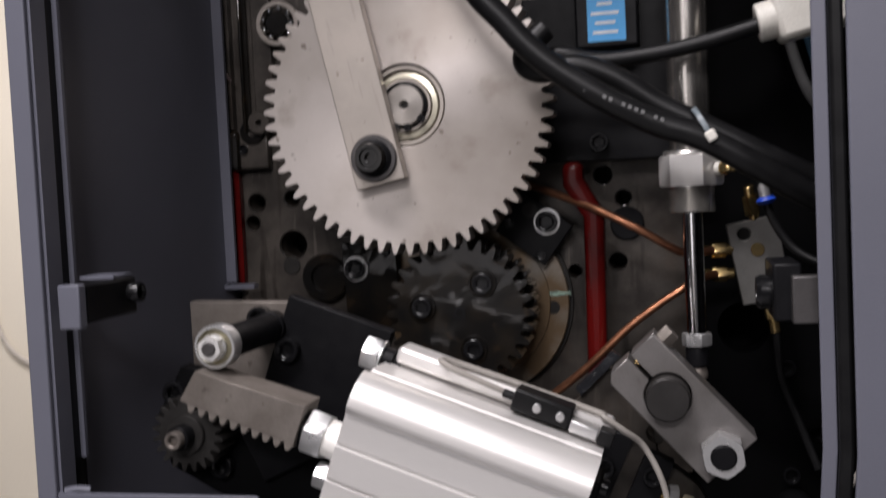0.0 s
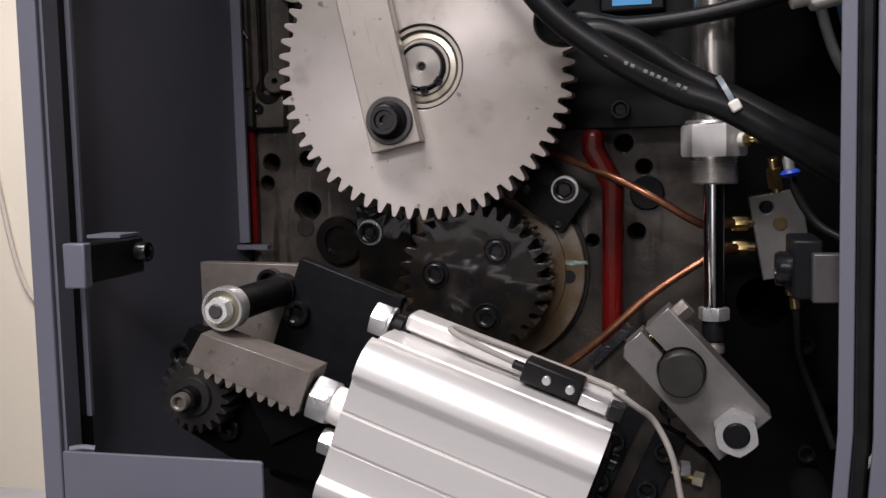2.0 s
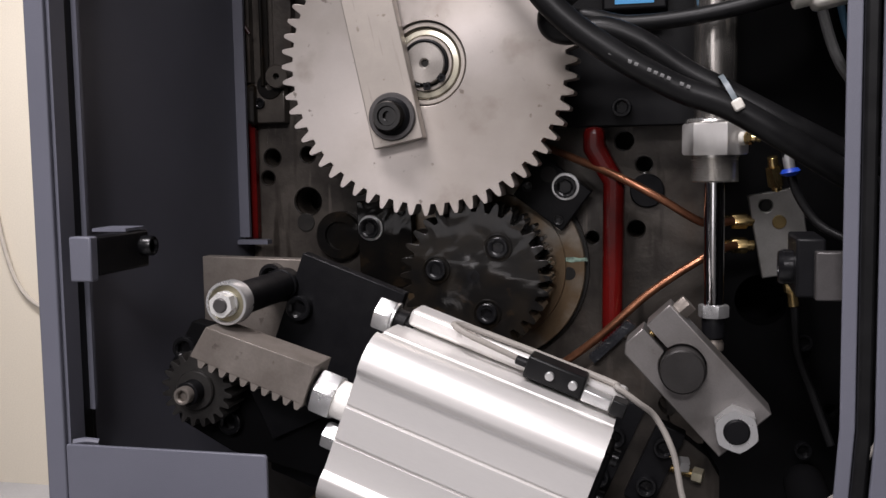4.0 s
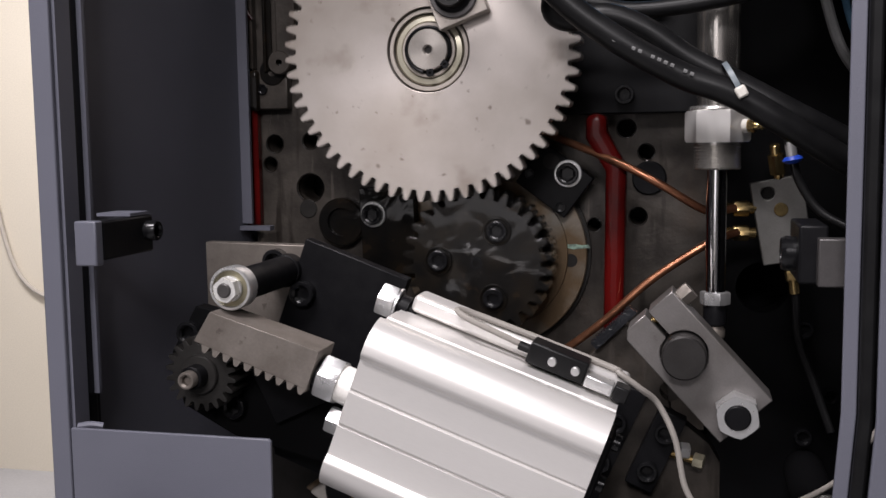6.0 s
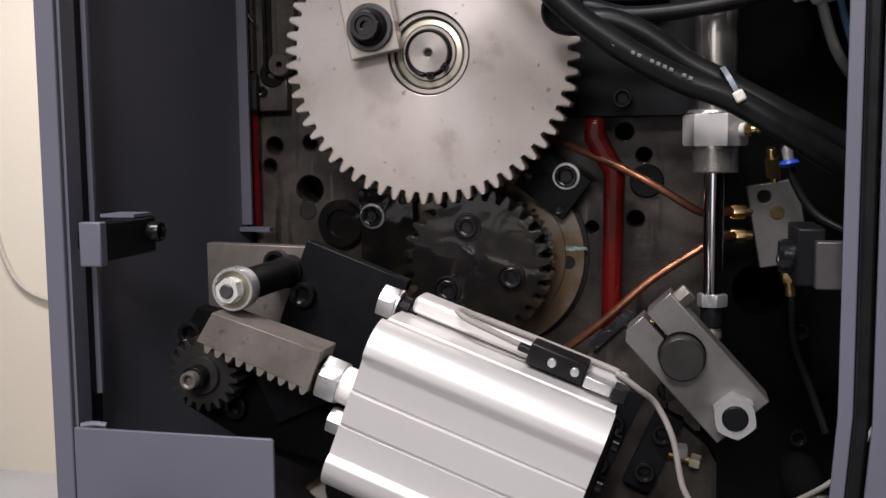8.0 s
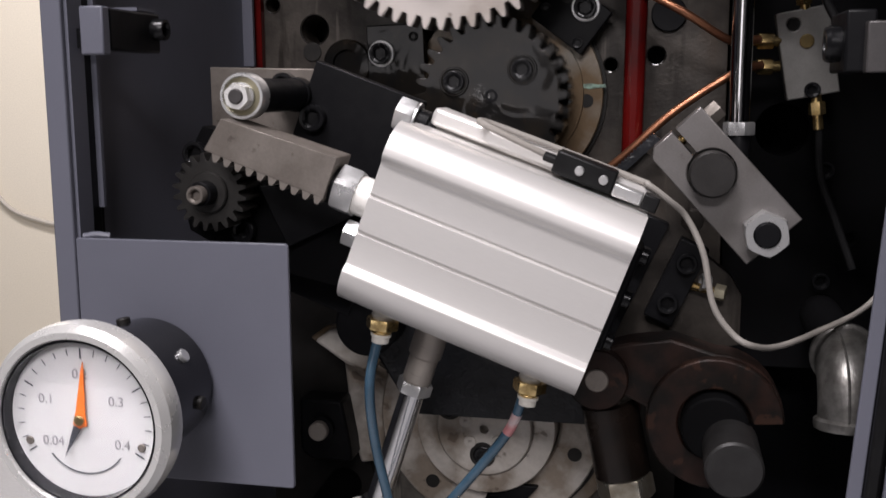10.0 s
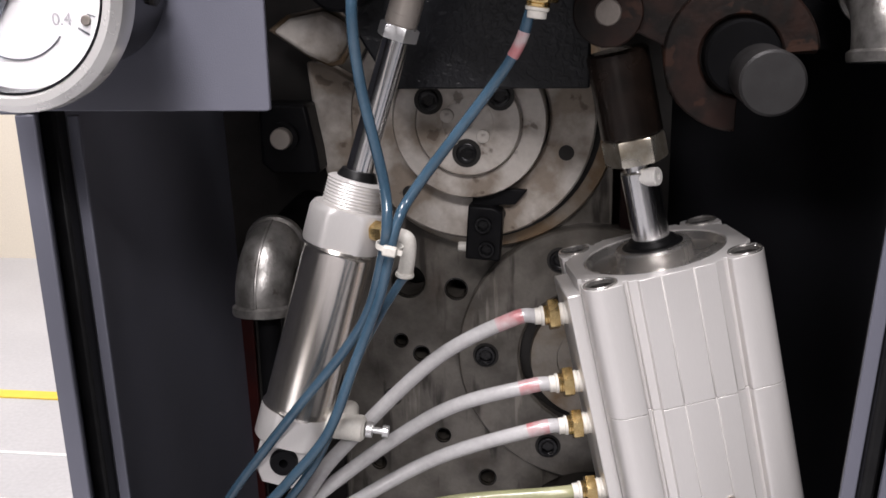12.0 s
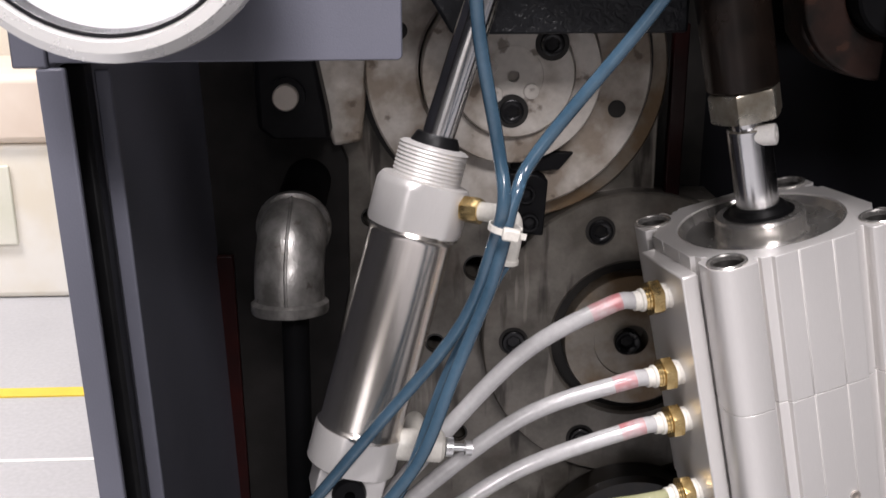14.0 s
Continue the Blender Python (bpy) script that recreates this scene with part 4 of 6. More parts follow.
part("plate_body", plate([(-0.031, 0.000), (-0.024, 0.040), (0.03, 0.048), (0.11, 0.03), (0.11, -0.03), (0.035, -0.040), (-0.010, -0.034)], 0.014), BLACK_AND_SHADE, low, bevel=0.001)
part("bearing_boss", lathe([(0.006, 0.014), (0.0150, 0.014), (0.0150, 0.0165), (0.0142, 0.0175), (0.006, 0.0175)], 36), BLACK_STEEL, low, "black shaft boss", m=pose(0.0088, -0.0007, 0))
tri = thing("support_gusset", "black steel gusset below the rack", "gusset", face(-0.135, 0.100, 1.105))
part("gusset_body", plate([(0.0, -0.022), (0.055, 0.004), (0.040, 0.014), (-0.02, 0.02)], 0.010), BLACK_STEEL, tri, bevel=0.0008)
screw(face(-0.202, 0.097, 1.1465), 0.0088, 0.008)
screw(face(-0.1685, 0.097, 1.0935), 0.0088, 0.008)

roller = thing("guide_roller", "steel guide roller with a nut on a black shaft", "roller", face(-0.1475, 0.155, 1.1865))
part("shaft", lathe([(0.0125, 0), (0.0125, 0.012), (0.0115, 0.013), (0.0115, 0.094)], 36), BLACK_STEEL, roller, "black roller shaft")
tyre = part("tyre", lathe([(0.0105, 0.093), (0.0142, 0.093), (0.0149, 0.094), (0.0149, 0.1055), (0.0144, 0.1065), (0.0128, 0.1065), (0.0125, 0.1045)], 48), ZINC, roller, "steel roller bearing ring")
part("shield", lathe([(0.006, 0.104), (0.0124, 0.104), (0.0124, 0.1048), (0.006, 0.1054)], 40), material("bearing_shield_steel", (0.30, 0.275, 0.19), 0.32, 0.8, bump=0), roller, "straw coloured shield", owner=tyre)
part("washer", lathe([(0.005, 0.1054), (0.0088, 0.1054), (0.0088, 0.107), (0.005, 0.107)], 32), ZINC, roller)
roller_nut = part("nut_body", hexagon(0.0152, 0.107, 0.1150, 0.0050, turn=0.2), BEZEL, roller, "zinc plated nut")
part("stud_end", rod(0.0049, 0.107, 0.1165, 20, 0.0008), WASHER_DARK, roller, "dark stud end", owner=roller_nut)
screw(face(-0.1575, 0.156, 1.193), 0.0095, 0.010)

rack = thing("toothed_rack", "flat milled steel rack with teeth along its lower edge", "toothed rack", face(CA.x, 0.066, CA.z, U))
# local frame: x along the cylinder's axis
part("rack_body", plate([(-0.1900, 0.0165), (-0.1105, 0.0208), (-0.1105, -0.0085), (-0.1117, -0.0066), (-0.1948, -0.0066)], 0.031), DULL_STEEL, rack, "flat milled bar", bevel=0.0006)
tooth = None
step, x = 0.00795, -0.1115
while x > -0.186:
    m = pose(x, 0, 0)
    if tooth is None:
        tooth = part("tooth", plate([(0.0006, -0.0064), (-0.0006, -0.0098), (-0.0014, -0.0112), (-0.0034, -0.0112), (-0.0042, -0.0098), (-0.0056, -0.0064)], 0.0309), DULL_STEEL, rack, m=m)
    else:
        again = new("tooth", tooth.data)
        again.parent, again.matrix_local = rack, m
    x -= step

pinion = thing("pinion", "small black steel pinion on a shaft", "gear", face(-0.1815, 0.094, 1.1225))
part("gear_body", plate(gear_outline(20, 0.0268, 0.0212, radians(63)), 0.026, [], 24), PINION_STEEL, pinion, m=pose(0, 0, 0), bevel=0.0006, smooth=25)
part("hub", lathe([(0.0140, 0.026), (0.0140, 0.029), (0.0133, 0.030), (0.006, 0.030)], 40), PINION_STEEL, pinion)
part("shaft", rod(0.0082, 0.02, 0.041, 28, 0.0006), BLACK_STEEL, pinion)
part("end_screw", socket_bolt(0.0062, 0.007), DULL_STEEL, pinion, "bright socket screw", m=pose(0, 0, 0.041))


# ---- air cylinders ----
def slant_outline(w, d, r):
    """The slanted cylinder's section: broad round columns, then a shallow recessed face with two fine grooves."""
    def side(h, half):
        c = half * 0.62
        a = [(-c - 0.0015, h), (-c, h - 0.0006), (-c + 0.0016, h - 0.0021), (-c + 0.0032, h - 0.0036), (-c + 0.0052, h - 0.0040), (-0.0132, h - 0.0037),
             (-0.0126, h - 0.0048), (-0.0116, h - 0.0048), (-0.0106, h - 0.0030)]
        return a + [(-x, y) for x, y in a[::-1]]
    def corner(cx, cy, a0):
        return [(cx + r * math.cos(radians(a0 - a)), cy + r * math.sin(radians(a0 - a))) for a in range(0, 91, 9)]
    a, b = w / 2, d / 2
    return (side(b, a) + corner(a - r, b - r, 90) + [(y, -x) for x, y in side(a, b)] + corner(a - r, -b + r, 0)
            + [(-x, -y) for x, y in side(b, a)] + corner(-a + r, -b + r, -90) + [(-y, x) for x, y in side(a, b)] + corner(-a + r, b - r, 180))


def upright_outline(w, r):
    """The upright cylinder's section: round corner columns, a deep slot beside each, a low step and a face with two fine grooves."""
    h = w / 2
    a = [(-h + r + 0.0105, h), (-h + r + 0.0122, h - 0.0008), (-h + r + 0.0130, h - 0.0024), (-h + r + 0.0132, h - 0.0078), (-h + r + 0.0160, h - 0.0078), (-h + r + 0.0164, h - 0.0046),
         (-h + r + 0.0216, h - 0.0034), (-h + r + 0.0226, h - 0.0006), (-0.0110, h - 0.0006), (-0.0107, h - 0.0014), (-0.0101, h - 0.0014), (-0.0098, h - 0.0006)]
    side = a + [(-x, y) for x, y in a[::-1]]
    def corner(cx, cy, a0):
        return [(cx + r * math.cos(radians(a0 - q)), cy + r * math.sin(radians(a0 - q))) for q in range(0, 91, 10)]
    k = h - r
    return (side + corner(k, k, 90) + [(y, -x) for x, y in side] + corner(k, -k, 0)
            + [(-x, -y) for x, y in side] + corner(-k, -k, -90) + [(-y, x) for x, y in side] + corner(-k, k, 180))


def fitting(m):
    """A push-in hose fitting along local z: sealing tape, hexagon, sleeve."""
    ob = thing("hose_fitting", "brass push-in hose fitting with a white sleeve", "hose fitting", m, "hose fittings")
    part("sealing_tape", lathe([(0.0064, -0.002), (0.0078, -0.001), (0.0072, 0.001), (0.0079, 0.0025), (0.0068, 0.005)], 20), WHITE_PLASTIC, ob, "white sealing tape")
    hexa = part("hexagon_body", hexagon(0.0188, 0.005, 0.0118), BRASS, ob, "brass hexagon")
    part("thread", lathe([(0.0062, 0.0112), (0.0070, 0.0118), (0.0066, 0.0126), (0.0070, 0.0134), (0.0066, 0.0142), (0.0062, 0.015)], 20), BRASS, ob, "brass collar", owner=hexa)
    part("sleeve", lathe([(0.0056, 0.015), (0.0068, 0.0152), (0.0068, 0.0168), (0.0058, 0.0174), (0.0057, 0.0210), (0.0052, 0.0214)], 24), WHITE_PLASTIC, ob, "white release sleeve", owner=hexa)
    return ob


# the tilted one: local z runs along its axis towards the rod (to the left), local y outwards to the viewer
WA, DA, LA = 0.118, 0.100, 0.159
x0, z0 = uv(0.0785, -0.0025)
u_dir = Vector((math.cos(TU), 0, math.sin(TU)))
v_dir = Vector((-math.sin(TU), 0, math.cos(TU)))
axis_m = Matrix.Translation((x0, CA.y, z0)) @ Matrix((( v_dir.x, 0, -u_dir.x, 0), (v_dir.y, -1, -u_dir.y, 0), (v_dir.z, 0, -u_dir.z, 0), (0, 0, 0, 1)))
axis_m = axis_m if axis_m.determinant() > 0 else Matrix.Translation((x0, CA.y, z0)) @ Matrix(((-v_dir.x, 0, -u_dir.x, 0), (0, -1, 0, 0), (-v_dir.z, 0, -u_dir.z, 0), (0, 0, 0, 1)))
SIGN = 1 if (axis_m.to_3x3() @ Vector((1, 0, 0))).dot(v_dir) > 0 else -1
CYL = thing("compact_air_cylinder", "bright silver compact air cylinder mounted at a slant", "air cylinder", axis_m, "compact air cylinders")
part("body", plate(slant_outline(WA, DA, 0.0200), LA), ALU, CYL, "anodised aluminium body", bevel=0.0004, smooth=30)
slant_rod = part("rod", rod(0.0128, LA - 0.01, LA + 0.014, 28, 0.0008), SATIN, CYL, "chromed piston rod", m=pose(SIGN * 0.0035, 0.018, 0))
part("rod_nut", hexagon(0.0280, LA + 0.0135, LA + 0.0275, turn=0.3), ZINC, CYL, "zinc plated lock nut", m=pose(SIGN * 0.0035, 0.018, 0), owner=slant_rod)
part("rod_neck", rod(0.0128, LA + 0.0275, LA + 0.035, 24, 0.0006), BLACK_STEEL, CYL, m=pose(SIGN * 0.0035, 0.018, 0), owner=slant_rod)
for sx, sy, r, z in ((SIGN * 0.0555, -0.030, 0.0108, LA + 0.006), (-SIGN * 0.0215, 0.020, 0.0080, LA + 0.001)):
    part("tie_nut", hexagon(2 * r, z, z + 0.012, turn=0.2), ZINC, CYL, "zinc plated tie rod nut", m=pose(sx, sy, 0))
    part("tie_rod", rod(r * 0.5, LA - 0.01, z + 0.013, 16, 0.0006), BLACK_STEEL, CYL, m=pose(sx, sy, 0))
part("tie_washer", rod(0.0118, LA + 0.004, LA + 0.0055, 28), ZINC, CYL, m=pose(SIGN * 0.0555, -0.030, 0))
part("tie_spacer", rod(0.0085, LA - 0.004, LA + 0.004, 28), BLACK_STEEL, CYL, m=pose(SIGN * 0.0555, -0.030, 0))
part("rail", box(SIGN * (WA / 2 + 0.004), -0.034, LA / 2 - 0.004, 0.012, 0.026, LA - 0.004), ALU, CYL, "aluminium sensor rail", bevel=0.003)
part("end_cap", box(0, -0.016, -0.003, 0.070, 0.040, 0.006), BLACK_STEEL, CYL, bevel=0.002)
for sx in (SIGN * 0.03, -SIGN * 0.03, 0):
    part("end_screw", socket_bolt(0.006, 0.005), SCREW_BLACK, CYL, m=pose(sx, -0.010, -0.006, 180, 0, 0))

sens = thing("proximity_sensor", "black proximity sensor clamped on the cylinder's rail", "sensor", axis_m @ pose(SIGN * (WA / 2 + 0.007), -0.014, 0.040))
part("sensor_body", box(0, 0, 0.006, 0.015, 0.020, 0.040), RUBBER, sens, bevel=0.0015)
part("cable_gland", rod(0.0032, 0.025, 0.034, 16, 0.0006), RUBBER, sens, m=pose(0, 0.002, 0))
part("clamp_foot", box(SIGN * -0.003, 0.006, -0.024, 0.008, 0.014, 0.019), ZINC, sens, "bright clamp foot", bevel=0.001)
part("clamp_end", box(SIGN * -0.003, 0.006, -0.039, 0.010, 0.015, 0.010), RUBBER, sens, "black end stop", bevel=0.001)
for z in (0.009, -0.007):
    part("clamp_screw", rod(0.0030, 0, 0.004, 14, 0.0005), ZINC, sens, "bright clamp screw", m=pose(0, 0.009, z, -90, 0, 0))
part("led", rod(0.001, 0, 0.0008, 10), material("red_indicator", (0.5, 0.02, 0.05), 0.3), sens, "small red indicator", m=pose(SIGN * 0.0045, 0.002, 0.004, 0, 90 * SIGN, 0))
def on_cyl(x, y, z):
    return axis_m @ Vector((SIGN * (WA / 2 + x), y, z))


loop = thing("sensor_cable", "thin grey sensor cable looping over the cylinder", "cable")
part("sheath", sweep([on_cyl(0.008, -0.012, 0.074), on_cyl(0.010, -0.009, 0.095), on_cyl(0.0115, -0.008, 0.112), on_cyl(0.0125, -0.014, 0.121), on_cyl(0.0130, -0.021, 0.114),
                      on_cyl(0.0130, -0.024, 0.09), on_cyl(0.0130, -0.026, 0.05), on_cyl(0.0125, -0.028, 0.01), (0.108, 0.090, 1.130), (0.121, 0.092, 1.120), (0.1324, 0.1, 1.1083), (0.1438, 0.1, 1.0848), (0.1509, 0.1, 1.0517), (0.1632, 0.1, 1.0335), (0.1758, 0.1, 1.0259), (0.1948, 0.1300, 1.0184), (0.2233, 0.1700, 1.0194), (0.2632, 0.2000, 1.0345), (0.29, 0.21, 1.072)], 0.0021, 10), CABLE_GREY, loop)

fa = Vector((-0.0625, 0.060, 1.0365))
fb = Vector((0.0345, 0.060, 1.0))
down = -v_dir
for p in (fa, fb):
    q = p - down * 0.012
    fitting(along(q, q + (Vector((0, 0, -1)) * 0.6 + down * 0.4)))

# the upright one
EZ = Vector((-0.207, 0.0, 0.978)).normalized()
EX = (Vector((0.092, 0.019, 0.022)) - EZ * Vector((0.092, 0.019, 0.022)).dot(EZ)).normalized()
EY = EZ.cross(EX)
TOP = Vector((0.111, 0.163, 0.8295))
WC, LC = 0.118, 0.178
cm = Matrix.Translation(TOP - EZ * LC) @ Matrix(((EX.x, EY.x, EZ.x, 0), (EX.y, EY.y, EZ.y, 0), (EX.z, EY.z, EZ.z, 0), (0, 0, 0, 1)))
CYC = thing("compact_air_cylinder", "bright silver tandem compact air cylinder with four hoses", "air cylinder", cm, "compact air cylinders")
HC = 0.0473
col = [(sx * HC, sy * HC, 0.0068) for sx in (-1, 1) for sy in (-1, 1)]
part("lower_body", plate(upright_outline(WC, 0.0118), LC * 0.5 - 0.0002), ALU, CYC, "anodised aluminium body", bevel=0.0004, smooth=30)
part("upper_body", plate(upright_outline(WC, 0.0118), LC * 0.5 - 0.0002, [(x, y, 0.0094) for x, y, r in col] + [(0, 0, 0.0485)], 48), ALU, CYC, "anodised aluminium body", m=pose(0, 0, LC * 0.5 + 0.0002), bevel=0.0004, smooth=30)
dish = part("head_dish", lathe([(0.0484, LC - 0.010), (0.0484, LC - 0.0012), (0.0468, LC - 0.0008), (0.0445, LC - 0.006), (0.037, LC - 0.0085), (0.0275, LC - 0.0085), (0.0262, LC - 0.007), (0.0262, LC + 0.0035), (0.0248, LC + 0.0050), (0.0185, LC + 0.0050), (0.0165, LC + 0.002)], 72), ALU_POLISHED, CYC, "turned dished head")
part("rod_seal", lathe([(0.0125, LC), (0.0205, LC), (0.0205, LC + 0.0056), (0.0175, LC + 0.0066), (0.0155, LC + 0.0095), (0.0125, LC + 0.0105)], 40), RUBBER, CYC, "black rod seal", owner=dish)
part("port_plate", box(-WC / 2 - 0.004, -0.004, LC / 2 - 0.006, 0.010, 0.056, LC - 0.004), ALU, CYC, bevel=0.001)
upright_rod = part("piston_rod", rod(0.0125, LC, LC + 0.0575, 40, 0.001), CHROME, CYC, "chromed piston rod")
part("cross_pin", lathe([(0.0022, -0.004), (0.0062, -0.004), (0.0062, 0.0065), (0.0055, 0.0072), (0.0022, 0.0072)], 24), SATIN, CYC, "bright cross pin end", m=pose(0.0035, -0.0100, LC + 0.0530) @ along((0, 0, 0), (0.75, -0.66, 0)), owner=upright_rod)
part("rod_neck", rod(0.0092, LC + 0.056, LC + 0.066, 28), CHROME, CYC, owner=upright_rod)
part("lock_nut", hexagon(0.0365, LC + 0.063, LC + 0.080, turn=0.35), material("dirty_yellow_zinc", (0.55, 0.52, 0.45), 0.28, 0.8, (0.36, 0.32, 0.25), 70, 0.7, 0.1), CYC, "dirty zinc hexagon lock nut", owner=upright_rod)
part("clevis_sleeve", rod(0.0205, LC + 0.080, LC + 0.138, 44, 0.002), material("brown_black_sleeve", (0.012, 0.009, 0.0075), 0.25, 0.3, (0.020, 0.013, 0.010), 50, 0.6, 0.1), CYC, "brownish black clevis sleeve")
part("drain_screw", socket_bolt(0.0032, 0.0012), STEEL, CYC, m=pose(0.008, -WC / 2 + 0.0006, 0.016, 90, 0, 0))
for sx, sy, r in col:
    rim = part("column_rim", lathe([(0.0090, LC - 0.002), (0.0113, LC - 0.002), (0.0113, LC + 0.0008), (0.0108, LC + 0.0013), (0.0096, LC + 0.0013), (0.0090, LC + 0.0004)], 32), ALU_POLISHED, CYC, m=pose(sx, sy, 0))
    part("column_bore", lathe([(0.0001, LC - 0.040), (0.0093, LC - 0.040), (0.0093, LC - 0.002), (0.0089, LC - 0.002), (0.0060, LC - 0.016), (0.0055, LC - 0.030), (0.0002, LC - 0.030)], 28), BORE_SHADE, CYC, "dark screw hole", m=pose(sx, sy, 0), owner=rim)
part("bottom_stud", rod(0.006, -0.022, 0.002, 20, 0.001), ZINC, CYC, m=pose(0.0, -0.02, 0))
ports = []
for h in (0.152, 0.102, 0.070, 0.019):
    q = cm @ Vector((-WC / 2 - 0.0095, -0.008, h))
    d = (cm.to_3x3() @ Vector((-1, 0, 0.12))).normalized()
    fitting(along(q, q + d))
    ports.append((q + d * 0.018, d))

# hoses of the upright cylinder
ends = [[(-0.035, 0.13, 0.759), (-0.092, 0.11, 0.706), (-0.120, 0.10, 0.672), (-0.150, 0.095, 0.61), (-0.16, 0.1, 0.5)],
        [(-0.035, 0.13, 0.718), (-0.108, 0.11, 0.670), (-0.138, 0.10, 0.639), (-0.165, 0.09, 0.58), (-0.17, 0.1, 0.48)],
        [(-0.035, 0.13, 0.684), (-0.095, 0.11, 0.655), (-0.122, 0.10, 0.637), (-0.16, 0.09, 0.57), (-0.165, 0.1, 0.47)],
        [(-0.036, 0.13, 0.647), (-0.086, 0.10, 0.639), (-0.13, 0.1, 0.60), (-0.155, 0.1, 0.5)]]
for i, ((p, d), rest) in enumerate(zip(ports, ends)):
    hose = thing("air_hose", "milky clear air hose with a trace of red" if i < 3 else "yellowish clear air hose", "hose", None, "air hoses")
    path = [p, p + d * 0.018] + [Vector(v) for v in rest]
    part("tube", sweep(path, 0.0051, 14), MILK_TUBE if i < 3 else GREEN_TUBE, hose)
    if i < 3:
        fine_path = smooth_path(path, 8)
        part("red_trace", sweep(fine_path[6:10 if i else 11], 0.00525, 14, smooth=False), PINK_MARK, hose, "pinkish red length of hose")

# blue hoses
TIE = Vector((-0.053, 0.104, 0.842))
for pts in ([fa + Vector((0.0005, 0, -0.004)), (-0.0665, 0.052, 1.0), (-0.0655, 0.060, 0.956), (-0.0549, 0.0663, 0.8969), (-0.0524, 0.0603, 0.8713), (-0.0570, 0.0640, 0.8480), (-0.0670, 0.0680, 0.8150), (-0.0838, 0.0700, 0.7870), (-0.1165, 0.0720, 0.7461), (-0.1471, 0.0740, 0.7067), (-0.1718, 0.0780, 0.6725), (-0.1930, 0.0830, 0.6350), (-0.207, 0.09, 0.58), (-0.21, 0.09, 0.50)],
            [fb + Vector((-0.001, 0, -0.004)), (0.020, 0.064, 0.965), (-0.0337, 0.0723, 0.8943), (-0.0465, 0.0638, 0.8722), (-0.0525, 0.0615, 0.8480), (-0.0590, 0.0620, 0.8244), (-0.0763, 0.0600, 0.7803), (-0.0944, 0.0560, 0.7350), (-0.1223, 0.0500, 0.7005), (-0.1470, 0.0450, 0.6725), (-0.170, 0.045, 0.630), (-0.185, 0.05, 0.56), (-0.19, 0.055, 0.48)],
            [(-0.0480, 0.0870, 0.8300), (-0.0530, 0.0850, 0.8230), (-0.0651, 0.0770, 0.8030), (-0.0811, 0.0720, 0.7717), (-0.0993, 0.0660, 0.7226), (-0.1134, 0.0600, 0.6987), (-0.1317, 0.0560, 0.6737), (-0.155, 0.055, 0.63), (-0.17, 0.06, 0.55), (-0.175, 0.065, 0.48)]):
    hose = thing("blue_air_hose", "translucent blue air hose", "hose", None, "blue air hoses")
    part("tube", sweep(pts, 0.0034 if pts[0][0] != -0.0480 else 0.0030, 14), BLUE_TUBE, hose)
red_piece = smooth_path([fb + Vector((-0.001, 0, -0.004)), (0.020, 0.064, 0.965), (-0.0337, 0.0723, 0.8943)], 12)[6:12]
part("red_trace", sweep(red_piece, 0.0036, 12, smooth=False), PINK_MARK, bpy.data.objects["blue_air_hose.001"], "reddish length of hose")
tie = thing("cable_tie", "white cable tie round the blue hoses", "cable tie", pose(-0.0515, 0.061, 0.8572, 0, 12, 0))
part("band", lathe([(0.0078, -0.0016), (0.0084, -0.0016), (0.0084, 0.0016), (0.0078, 0.0016)], 28), WHITE_PLASTIC, tie)
part("tie_head", box(0.002, -0.0095, 0, 0.0085, 0.005, 0.0060), WHITE_PLASTIC, tie, bevel=0.001)
part("tie_tail", box(0.0075, -0.0085, 0.0, 0.004, 0.0012, 0.003), WHITE_PLASTIC, tie)

# ---- slanting round cylinder ----
A0 = Vector((-0.0835, 0.120, 0.886))
AD = Vector((-0.043, -0.018, -0.154)).normalized()
rc = thing("round_air_cylinder", "round stainless air cylinder with a threaded nose", "air cylinder", along(A0, A0 + AD))
prof = [(0.0095, -0.001), (0.0170, 0.0)]
for i in range(9):
    prof += [(0.0190, 0.0012 + i * 0.0021), (0.0182, 0.00225 + i * 0.0021)]
part("threaded_nose", lathe(prof + [(0.0188, 0.021)], 48), ALU, rc, "threaded nose")
part("rod_bush", lathe([(0.0088, -0.006), (0.0112, -0.006), (0.0135, -0.001), (0.0135, 0.001), (0.0088, 0.001)], 32), RUBBER, rc, "black rod seal")

part("tube", lathe([(0.0245, 0.045), (0.0252, 0.047), (0.0238, 0.0485), (0.0232, 0.050), (0.0232, 0.158), (0.0240, 0.1595), (0.0250, 0.161), (0.0240, 0.163)], 64), material("polished_stainless_tube", (0.84, 0.79, 0.735), 0.23, 0.96, (0.64, 0.61, 0.575), 30, 0.3, 0.02, 700, rough_spread=0.04, stretch=(1, 1, 0.05)), rc, "polished stainless tube")

RCI = along(A0, A0 + AD).inverted()
nv = (Vector((0.15, -1, 0)) - AD * Vector((0.15, -1, 0)).dot(AD)).normalized()
sv = AD.cross(nv)
flat_at = RCI.to_3x3() @ nv
FLAT = math.atan2(flat_at.y, flat_at.x)


def flat_cap(profile, cut, n=72):
    """A turned cap with two wrench flats, one of them towards the front."""
    rings = []
    for r, z in profile:
        ring = []
        for k in range(n):
            a = 2 * math.pi * k / n
            u, v = max(-cut, min(cut, r * math.cos(a))), r * math.sin(a)
            ring.append((u * math.cos(FLAT) - v * math.sin(FLAT), u * math.sin(FLAT) + v * math.cos(FLAT), z))
        rings.append(ring)
    return loft(bmesh.new(), rings)


